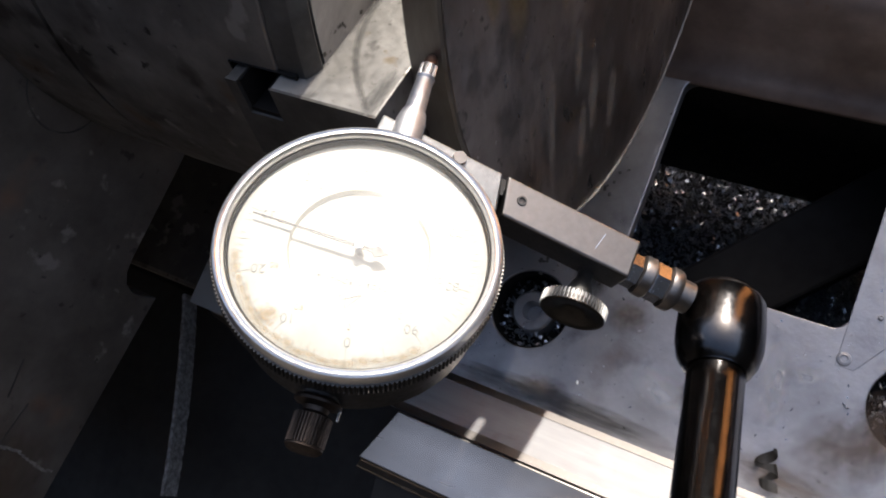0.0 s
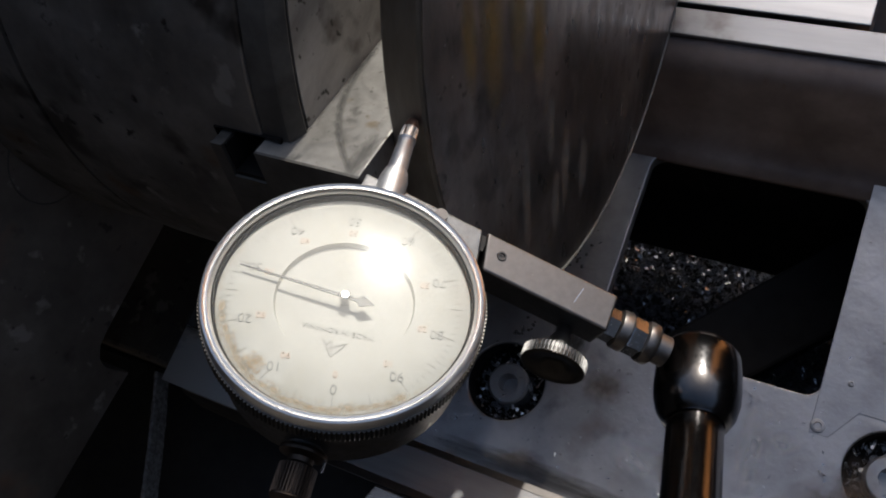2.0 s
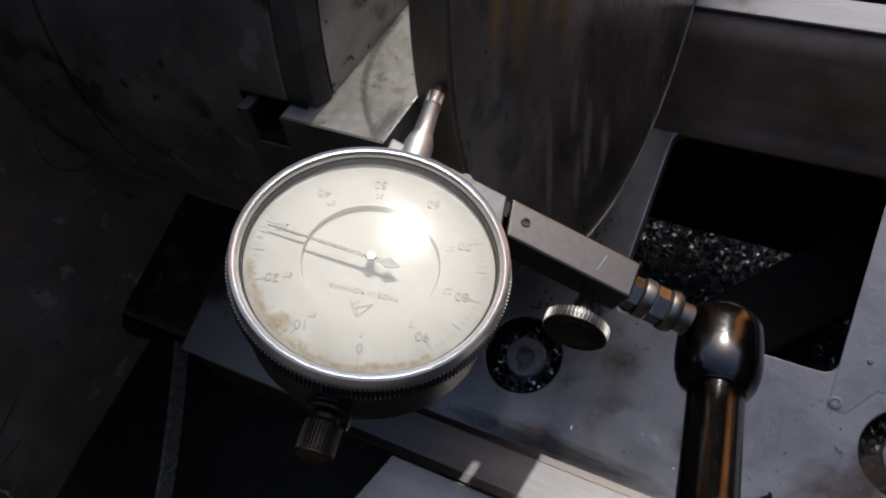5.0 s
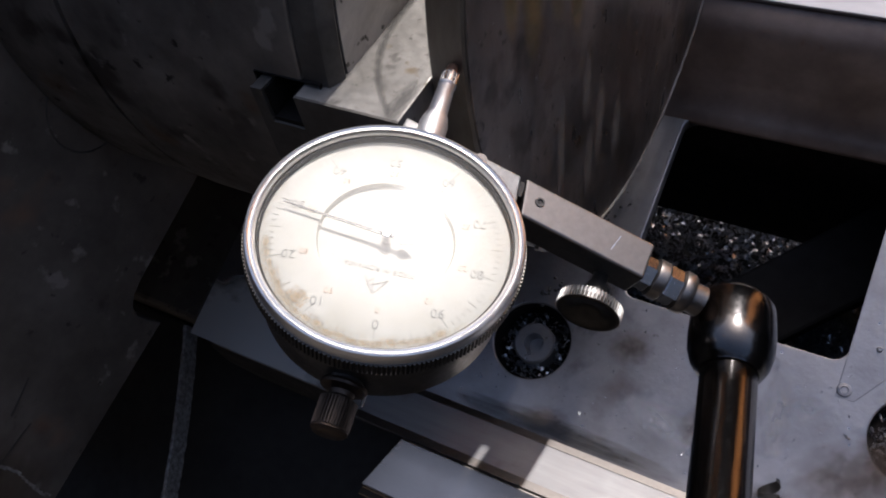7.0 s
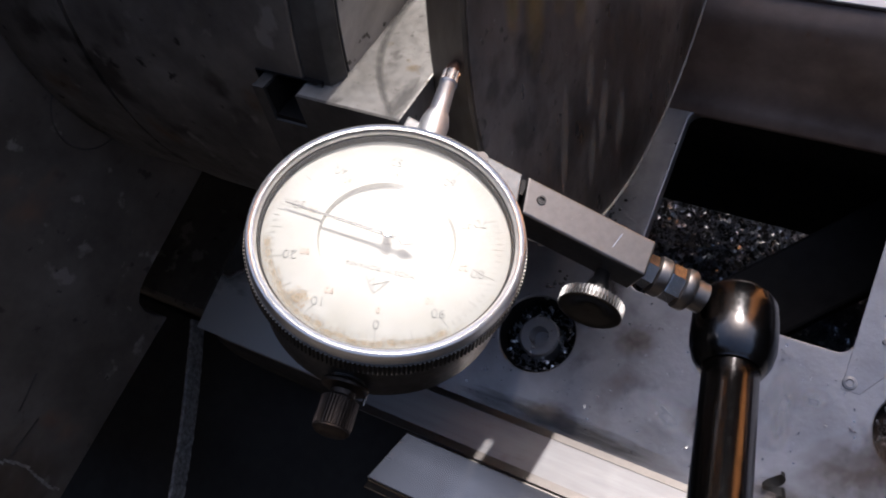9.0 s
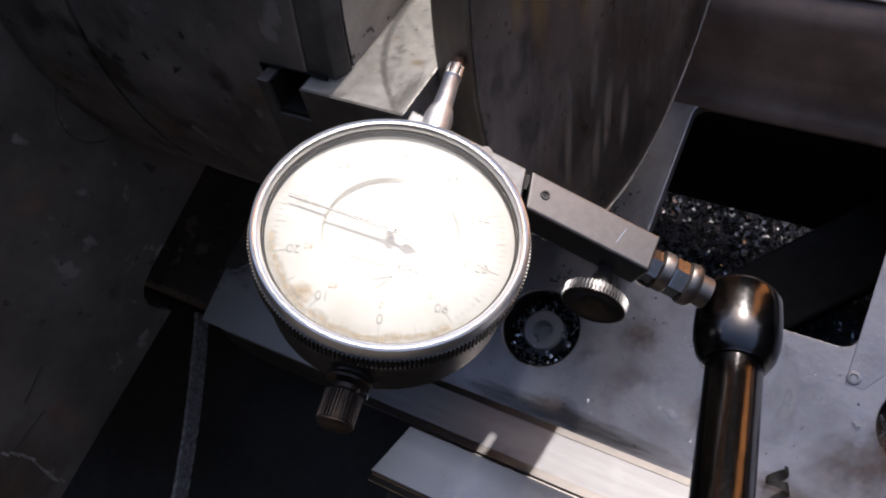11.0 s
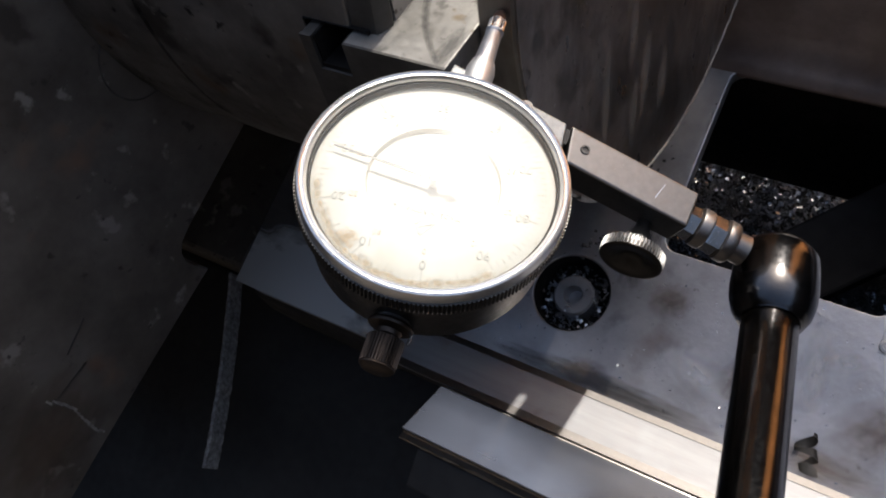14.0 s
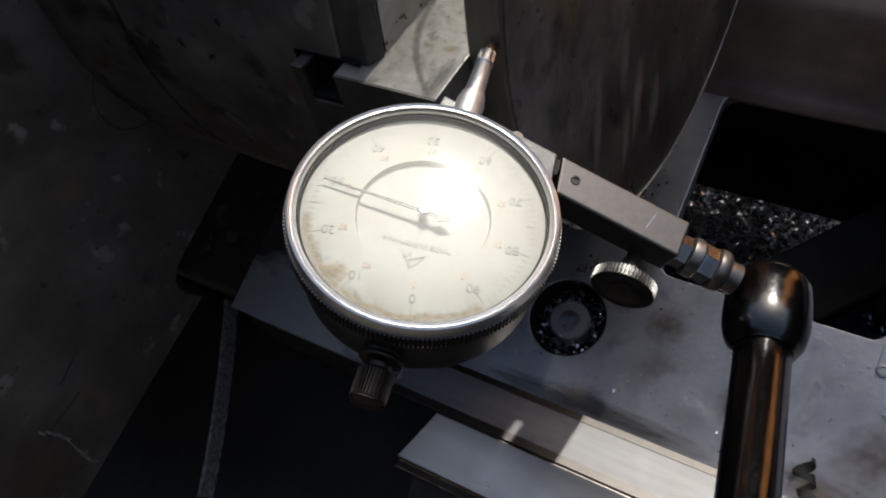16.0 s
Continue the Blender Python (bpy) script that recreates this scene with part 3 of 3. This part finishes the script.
disc = thing("turned_disc", "dark turned steel disc clamped in the chuck", "workpiece", SPIN)
part("rim", turned([(0.05, 0.0228), (0.1285, 0.0228), (0.1293, 0.0236), (0.1293, 0.0325), (0.1287, 0.0332), (0.05, 0.0332)], 192, closed=True), RIM, disc, "finely turned shiny rim", smooth=30)
# burr kept only along the lower edge, its sun glint put into the colour
burr = turned([(0.1284, 0.0341), (0.1291, 0.0342), (0.1297, 0.0338), (0.1299, 0.0331), (0.1294, 0.0326), (0.1286, 0.0331)], 192, closed=True)
bmesh.ops.delete(burr, geom=[f for f in burr.faces if not -75 < math.degrees(math.atan2(f.calc_center_median().y, f.calc_center_median().x)) < 95], context="FACES")
for v in burr.verts:  # ragged
    v.co += Vector((random.uniform(-1, 1), random.uniform(-1, 1), random.uniform(-1, 1))) * 0.00018
part("edge", burr, BURR, disc, "burr along the lower edge, paled for a sun glint", smooth=60)
# two unseen bosses, added to cast the shade on the front way
part("hub", turned([(0, 0.0125), (0.05, 0.0125), (0.05, 0.0227), (0, 0.0227)], 96), DISC, disc, "added boss behind the disc that shades the front way", smooth=30)
part("hub", turned([(0, 0.0008), (0.05, 0.0008), (0.05, 0.0097), (0, 0.0097)], 96), DISC, disc, "added boss behind the disc that shades the front way", smooth=30)
blocker = bmesh.new()  # added half-round blocker: the thin gap between the bosses lets a sun sliver through
blocker_ends = [[blocker.verts.new((0.049 * math.cos(a), 0.049 * math.sin(a), h)) for a in [radians(-51 + 170 * k / 24) for k in range(25)]] for h in (0.0098, 0.0124)]
blocker.faces.new(blocker_ends[0])
blocker.faces.new(blocker_ends[1][::-1])
for k in range(25):
    blocker.faces.new((blocker_ends[0][k], blocker_ends[0][(k + 1) % 25], blocker_ends[1][(k + 1) % 25], blocker_ends[1][k]))
part("blocker", blocker, DISC, disc, "added half-round blocker shaping a sliver of sun")
part("face", turned([(0, 0.0333), (0.1284, 0.0333), (0.1282, 0.0336), (0, 0.0336)], 192), DISC, disc, "dark streaked turned face", smooth=30)

# ---- dial indicator ----
NORMAL, PLUNGE = (0.274, 0.3565, 0.893), (-0.199, 0.957, -0.2125)
ind = thing("dial_indicator", "round dial indicator with cream face and chrome bezel", "dial indicator", frame_from((0.0453, -0.0317, 0.2621), NORMAL, PLUNGE))
bez = part("bezel", turned([(0.0252, -0.0050), (0.0252, -0.0012), (0.0253, -0.0006), (0.0258, 0.0000), (0.0261, -0.0001), (0.02625, -0.0004), (0.0264, 0.0000), (0.0267, 0.0002), (0.0271, 0.0000), (0.0274, -0.0006), (0.0274, -0.0028), (0.0256, -0.0030), (0.0256, -0.0050)], 128, closed=True), CHROME, ind, "polished chrome bezel ring", smooth=35)
part("knurl", knurled(0.0279, -0.0062, -0.0028, 200, 0.00035, inner=0.0255), DARKKNURL, bez, "dark straight-knurled band")
part("housing", turned([(0.0262, -0.0064), (0.0262, -0.0100), (0.0256, -0.0108), (0.0256, -0.0205), (0.0246, -0.0220), (0, -0.0220)], 96), HOUSING, ind, smooth=35)
Z_DIAL = -0.0028
dial = part("dial_plate", turned([(0, Z_DIAL - 0.0011), (0.0134, Z_DIAL - 0.0011), (0.0137, Z_DIAL), (0.0246, Z_DIAL), (0.0246, Z_DIAL - 0.0019), (0, Z_DIAL - 0.0019)], 96), DIALFACE, ind, "cream dial plate stained brown at the rim", smooth=20)
glass = part("glass", turned([(0, 0.0004), (0.006, 0.00037), (0.012, 0.00028), (0.018, 0.00007), (0.0222, -0.0003), (0.0240, -0.0007), (0.0250, -0.0011)], 96), GLASS, ind, "dusty clear dial glass", smooth=60)
glass.visible_shadow = False
part("seal", turned([(0.0247, -0.0042), (0.0247, -0.0019), (0.0249, -0.0013), (0.02515, -0.0012), (0.02515, -0.0042)], 96, closed=True), BLACK, ind, "thin dark sealing ring", smooth=35)
ZERO = -79.5  # angle of the zero mark in the dial's plane, counter-clockwise from local x


def on_dial(r, k, h=0.0):
    """A pose at radius r and graduation k (0 to 100, clockwise), characters upright to the zero mark."""
    a = radians(ZERO - 3.6 * k)
    return pose(r * math.cos(a), r * math.sin(a), Z_DIAL + h, 0, 0, ZERO - 90)


for k in range(100):
    L = 0.0026 if k % 10 == 0 else 0.0020 if k % 5 == 0 else 0.0010
    a = ZERO - 3.6 * k
    part("tick_mark", box(0.0228 - L, 0.0228, -0.00005 - 0.00003 * (k % 5 == 0), 0.00005 + 0.00003 * (k % 5 == 0), 0, 0.00006), FAINTINK, dial, m=pose(0, 0, Z_DIAL + 0.00003, 0, 0, a))
for k in range(10):
    part("numeral", lettering(str(10 * k), 0.0028), INK, dial, m=on_dial(0.0192, 10 * k, 0.00008))
    part("red_numeral", lettering(str((100 - 10 * k) % 100), 0.0019), REDINK, dial, m=on_dial(0.0162, 10 * k, 0.00008))
part("lettering", lettering("MADE IN ROMANIA", 0.0016), INK, dial, m=on_dial(0.0066, 1.5, -0.00102) @ pose(0, 0, 0, 0, 0, -8))
for p, q in (((-0.0019, -0.0012), (0.0, 0.0016)), ((0.0019, -0.0012), (0.0, 0.0016)), ((-0.0019, -0.0012), (0.0007, 0.0002)), ((0.0, 0.0016), (0.0005, -0.0012)), ((0.0005, -0.0012), (0.0012, -0.0002))):
    p, q = 1.25 * Vector((*p, 0)), 1.25 * Vector((*q, 0))
    dd = q - p
    part("emblem_stroke", box(0, dd.length, -0.00009, 0.00009, 0, 0.00006), INK, dial, m=on_dial(0.0103, 1.7, -0.0010) @ pose(0, 0, 0, 0, 0, -8) @ Matrix.Translation(p) @ pose(0, 0, 0, 0, 0, math.degrees(math.atan2(dd.y, dd.x))))
NEEDLE_A = ZERO - 3.6 * 28.9
Z_NEED = -0.0016


def blade(pts, h):
    bm = bmesh.new()
    lo = [bm.verts.new((x, y, 0)) for x, y in pts]
    hi = [bm.verts.new((x, y, h)) for x, y in pts]
    bm.faces.new(lo[::-1])
    bm.faces.new(hi)
    for k in range(len(lo)):
        j = (k + 1) % len(lo)
        bm.faces.new((lo[k], lo[j], hi[j], hi[k]))
    return bm


needle = part("needle", blade([(0.0217, 0.00012), (0.002, 0.0004), (-0.0024, 0.0004), (-0.0034, 0.0013), (-0.0060, 0.0), (-0.0034, -0.0013), (-0.0024, -0.0004), (0.002, -0.0004), (0.0217, -0.00012)], 0.0002), NEEDLE, ind, "thin dark needle with a spear tail", pose(0, 0, Z_NEED, 0, 0, NEEDLE_A))
part("hub", turned([(0.0003, -0.0022), (0.0010, -0.0022), (0.0010, 0.0007), (0.0007, 0.0009), (0, 0.0009)], 24), BRIGHT, needle, smooth=30)
# brown dirt under the glass along the lower rim
for cnt, a0, a1, r0, r1, sz in ((520, -152, -70, 0.0216, 0.0246, 0.00011), (150, -130, -118, 0.0198, 0.0226, 0.00016), (110, 160, 212, 0.0232, 0.0246, 0.00011), (160, -72, -15, 0.0235, 0.0246, 0.0001)):
    bm = bmesh.new()
    for _ in range(cnt):
        a, r = radians(random.uniform(a0, a1)), r1 - (r1 - r0) * random.random() ** 1.6
        bmesh.ops.create_icosphere(bm, subdivisions=1, radius=sz * random.uniform(0.4, 1.1), matrix=Matrix.Translation((r * math.cos(a), r * math.sin(a), Z_DIAL + 0.0001)) @ Matrix.Diagonal((1, random.uniform(0.6, 1.2), 0.2, 1)))
    tagged(part("dirt", bm, STAIN, dial, "brown rusty dirt specks"), kind="stuff")
# stem, plunger and end cap along one axis
AXIS = pose(0, 0.0, -0.0140, -90 + 5.5, 0, 0)  # local z along the plunger
stem = part("stem", turned([(0, 0.022), (0.0034, 0.022), (0.0034, 0.0385), (0.0028, 0.041), (0, 0.041)], 40), STEMST, ind, "bright steel stem", AXIS, 35)
part("plunger", turned([(0, 0.040), (0.0024, 0.0405), (0.0020, 0.0500), (0.0022, 0.0503), (0.0022, 0.0508), (0, 0.0508)], 32), STEMST, ind, "polished plunger", AXIS, 35)
tip = part("contact_point", knurled(0.0021, 0.0509, 0.0540, 18, 0.0002), BRIGHT, ind, "knurled contact point", AXIS)
part("ball", turned([(0.0019, 0.0540), (0.0016, 0.0556), (0.0012, 0.0568), (0.0006, 0.0573), (0, 0.0574)], 24), TIPBROWN, tip, smooth=50)
part("boss", turned([(0, -0.0225), (0.0036, -0.0225), (0.0036, -0.0258), (0.0033, -0.0262), (0, -0.0262)], 40), HOUSING, ind, "short rear boss", AXIS, 35)
cap = part("end_cap", knurled(0.0038, -0.0352, -0.0296, 34, 0.0004), BRONZE, ind, "tarnished knurled end cap", AXIS)
part("stop_pin", turned([(0, -0.0003), (0.0003, -0.0003), (0.0003, 0.0022), (0, 0.0022)], 10), BRIGHT, cap, "tiny bright pin", pose(0.0043, 0.0008, -0.0290))
part("cap_rim", turned([(0, -0.0366), (0.0026, -0.0366), (0.0032, -0.0363), (0.0037, -0.0357), (0.0036, -0.0353), (0, -0.0353)], 40), BRONZE, cap, smooth=35)
part("cap_base", turned([(0, -0.0263), (0.0046, -0.0263), (0.0048, -0.0268), (0.0046, -0.0273), (0.0026, -0.0279), (0.0024, -0.0288), (0.0034, -0.0295), (0, -0.0295)], 40), BRONZE, cap, smooth=35)

# ---- holder: clamp on the stem, bar, thumb screw, union to the arm ----
U, V = Vector((0.8765, -0.0583, -0.4778)), Vector((0.0494, -0.9765, 0.2098))
BN = V.cross(U)
holder = thing("indicator_holder", "steel bar holder clamping the dial indicator", "holder", frame_from((0.0554, -0.0022, 0.2297), BN, -V))
# local x along the bar, y away from the operator, z out of its top; the bar's upper left corner is the origin
bar, top_face, clamp = box(0, 0.0338, -0.0094, 0, -0.0100, -0.0004, 0.0004), box(0.0001, 0.0337, -0.0093, -0.0001, -0.0012, 0, 0.0005), box(-0.0308, -0.0012, -0.0094, 0, -0.0085, -0.0003, 0.0005)
for v in bar.verts[:] + top_face.verts[:] + clamp.verts[:]:  # the joint between them is cut a little askew
    if abs(v.co.x) < 0.004:
        v.co.x += 0.0021 * -v.co.y / 0.0094
part("bar", bar, BARSIDE, holder, "square steel bar with dark sides")
part("top_face", top_face, STEEL, holder, "ground satin top face with scratches")
part("clamp", clamp, CLAMPED, holder, "flat steel stem clamp")
part("gap_pin", box(-0.0009, 0.0006, -0.0046, -0.0008, -0.0080, -0.0012), BLACK, holder)
part("screw", turned([(0, 0.0), (0.0015, 0.0), (0.0016, -0.0003), (0.0016, -0.004), (0, -0.004)], 28), STEEL, holder, "small round screw head", pose(-0.0115, -0.0016, 0.0006), 35)
part("pin", turned([(0, -0.0006), (0.0006, -0.0006), (0.0007, 0.0001), (0.0011, 0.0001), (0.0012, -0.0002), (0, -0.0002)], 24), DARKKNURL, holder, "small countersunk pin", pose(0.0050, -0.0042, 0.0002), 35)
thumb = part("thumb_screw", knurled(0.0077, 0.0078, 0.0104, 54, 0.0005, inner=0.0060), CLAMPED, holder, "knurled round thumb screw", pose(0.0264, -0.0098, -0.0082, 85, 0, 0))
part("neck", turned([(0, -0.004), (0.0018, -0.004), (0.0018, 0.0018), (0.0024, 0.0026), (0.0034, 0.0060), (0.0046, 0.0079), (0, 0.0079)], 32), CLAMPED, thumb, "bright conical neck", smooth=40)
part("face", turned([(0, 0.0086), (0.0012, 0.0086), (0.0024, 0.0090), (0.0034, 0.0100), (0.0060, 0.0105), (0.0070, 0.0107), (0.0074, 0.0105), (0.0073, 0.0090)], 48), DISHED, thumb, "dark dished end face", smooth=40)
part("scratch", box(-0.00008, 0.00008, -0.0022, 0.0022, 0, 0.00005), BRIGHT, holder, "bright scratch", pose(0.0248, -0.0045, 0.00002, 0, 0, -14))
UN = pose(0.0338, -0.0050, -0.0055, 0, 90, 0)
part("hex_nut", turned([(0, 0.0), (0.0041, 0.0), (0.0041, 0.0030), (0.0036, 0.0034), (0, 0.0034)], 6), BRIGHT, holder, "small bright hexagon", UN)
part("washer", turned([(0, 0.0034), (0.0047, 0.0034), (0.0049, 0.0040), (0.0049, 0.0058), (0.0046, 0.0062), (0, 0.0062)], 40), STEEL, holder, "round steel collar", UN, 35)
part("hex_nut", turned([(0, 0.0062), (0.0045, 0.0062), (0.0046, 0.0066), (0.0046, 0.0098), (0.0043, 0.0102), (0, 0.0102)], 6), BRIGHT, holder, "small bright hexagon", UN)
part("washer", turned([(0, 0.0102), (0.0050, 0.0102), (0.0052, 0.0108), (0.0052, 0.0124), (0.0048, 0.0130), (0.0038, 0.0132), (0.0038, 0.0165), (0, 0.0165)], 40), STEEL, holder, "round steel collar", UN, 35)

# ---- arm of the stand ----
K, ROD = Vector((0.1051, -0.0134, 0.1934)), Vector((0.0057, -0.0236, 0.0110)).normalized()
arm = thing("stand_arm", "blued steel arm of an indicator stand with rounded knuckle", "stand arm", frame_from(K, ROD, (0, 0, 1)))
part("knuckle", turned([(0, -0.0098), (0.0058, -0.0096), (0.0086, -0.0082), (0.0099, -0.0058), (0.0101, -0.002), (0.0102, 0.0030), (0.0100, 0.0064), (0.0092, 0.0096), (0.0079, 0.0119), (0.0070, 0.0127), (0.0067, 0.0131), (0, 0.0131)], 64), BLUED, arm, "glossy rounded dark knuckle", smooth=50)
part("rod", turned([(0, 0.0132), (0.0062, 0.0132), (0.0065, 0.0136), (0.0067, 0.26), (0, 0.26)], 48), BLUED, arm, "glossy round dark rod", smooth=40)

# ---- small loose things on the bed ----
for x, y, z, r in ((0.1482, 0.0460, 0.0011, 0.0012), (0.0142, 0.0848, 0.0, 0.0014), (0.1395, 0.0240, 0.0006, 0.0028)):
    d = thing("small_screw", "small oily grub screw sunk in the bed", "screw", pose(x, y, z), "small screws")
    part("head", turned([(0, 0.0002), (r * 0.5, 0.0002), (r * 0.6, 0.0008), (r, 0.0006), (r * 1.1, 0), (0, -0.001)], 20), CAST, d, smooth=40)


curl = thing("curled_chip", "dark curled steel chip lying on the bed", "chip", pose(0.1245, -0.0325, 0.0050, 0, 0, 24))
bm = bmesh.new()
rows_ = []
for k in range(37):  # a loose spiral, flat on the bed
    u = k / 36
    ang = 0.4 + 13.0 * u
    rr = 0.0034 + 0.0018 * u
    cx, cz = rr * math.cos(ang), rr * math.sin(ang) + 0.0002
    wide = 0.0016 + 0.0008 * math.sin(17 * u)
    rows_.append([bm.verts.new((cx, 0.016 * u - 0.008 + w, cz)) for w in (-wide, wide)])
for p, q in zip(rows_, rows_[1:]):
    bm.faces.new((p[0], p[1], q[1], q[0]))
bmesh.ops.solidify(bm, geom=bm.faces[:], thickness=0.0004)
part("strip", bm, JAWEND, curl, smooth=40)


# ---- stains ----
def stain(name, mat, parent, label, rx, ry, m, left=-1.0, front=-1.0):
    part(name, plate([list(dict.fromkeys((round(max(u, left), 5), round(max(v, front), 5)) for u, v in ring(0, 0, 1.0, 32)))], 0.00004, 0.0001, 0.00001), mat, parent, label, m @ Matrix.Diagonal((rx, ry, 1, 1))).visible_shadow = False


for x, y, rx, ry, turn in ((0.116, 0.006, 0.020, 0.009, 100), (0.118, -0.006, 0.012, 0.006, 95), (0.128, 0.012, 0.010, 0.007, 20), (0.073, -0.016, 0.022, 0.011, -14)):
    stain("coolant_smear", COOLANT, bed, "pale bluish dried coolant smear", rx, ry, pose(x, y, 0, 0, 0, turn))
for x, y, rx, ry, turn in ((0.047, 0.012, 0.014, 0.012, 30), (0.150, -0.012, 0.030, 0.020, 30), (0.160, -0.004, 0.013, 0.026, 0), (0.09, -0.010, 0.018, 0.012, 60), (0.130, -0.034, 0.034, 0.010, 0), (0.020, -0.034, 0.016, 0.008, 10)):
    stain("rust_stain", RUSTFILM, bed, "brown rust stain", rx, ry, pose(x, y, 0.00015, 0, 0, turn))
for x, y, rx, ry, turn in ((0.024, 0.03, 0.012, 0.024, 0), (0.03, -0.038, 0.07, 0.008, 0)):
    stain("dark_patch", DARKFILM, bed, "dark soft-edged patch", rx, ry, pose(x, y, 0.0003, 0, 0, turn))
# dusty corner, paled further to stand in for light that reaches it
stain("lit_dust_film", LITDUST, bed, "pale dusty film painting in light on the casting", 0.070, 0.040, pose(-0.150, -0.050, 0.0, 0, 0, 0), -0.58, -0.27)
stain("rust_stain", RUSTFILM, head, "brown rusty patch of the casting", 0.045, 0.030, frame_from((-0.1399, -0.155, 0.128), (1, 0, 0), (0, 0, 1)))
for x, y, rx, ry in ((-0.050, -0.077, 0.034, 0.010), (-0.042, -0.062, 0.030, 0.009), (-0.022, -0.057, 0.026, 0.008), (-0.058, -0.088, 0.020, 0.006)):
    stain("tarnish_stain", GOLDFILM, disc, "golden heat tarnish", rx, ry, pose(x, y, 0.0337, 0, 0, 150))

# pale streaks paint light reflected in the disc face
for x, y, rx, ry in ((0.050, -0.083, 0.020, 0.006), (0.046, -0.070, 0.024, 0.0065), (0.019, -0.070, 0.018, 0.006), (0.066, -0.060, 0.018, 0.007), (0.02, -0.095, 0.03, 0.005)):
    stain("reflection_streak", REFLECTFILM, disc, "pale streak painting a reflection", rx, ry, pose(x, y, 0.0338, 0, 0, 150))


stain("oil_mark", WEARFILM, chuck, "dark oily mark at the jaw edge", 0.010, 0.0034, jm @ Matrix.Translation((0.01403, 0.137, 0.0196)) @ frame_from((0, 0, 0), (1, 0, 0), (0, 0, 1)))
# brown stain creeping in from the lower rim of the dial
for k in range(20):
    a = radians(-160 + 112 * k / 19)
    r = 0.0236 - 0.0006 * random.random()
    stain("rim_stain", TANFILM, dial, "brown stain at the rim", random.uniform(0.0016, 0.0024), random.uniform(0.0009, 0.0014), pose(r * math.cos(a), r * math.sin(a), Z_DIAL + 0.00002, 0, 0, math.degrees(a) + 90))
stain("rim_stain", TANFILM, dial, "brown stain at the rim", 0.0026, 0.0019, pose(0.0212 * math.cos(radians(-124)), 0.0212 * math.sin(radians(-124)), Z_DIAL + 0.00004, 0, 0, 40))
# curved wear mark across the bright side of the jaw, in short overlapping smears
for k in range(13):
    u = k / 12
    y, z = 0.1014 + 0.040 * u, 0.0015 + 0.0160 * u ** 2.6
    lean = math.degrees(math.atan2(0.0160 * 2.6 * u ** 1.6, 0.040))
    stain("wear_mark", WEARFILM, chuck, "dark curved wear mark", 0.0046, 0.0021 - 0.0008 * u, jm @ Matrix.Translation((0.01406, y, z)) @ frame_from((0, 0, 0), (1, 0, 0), (0, 0, 1)) @ pose(0, 0, 0, 0, 0, lean))


def motions():
    """Nothing but the camera moves in the clip."""
    return None


motions()
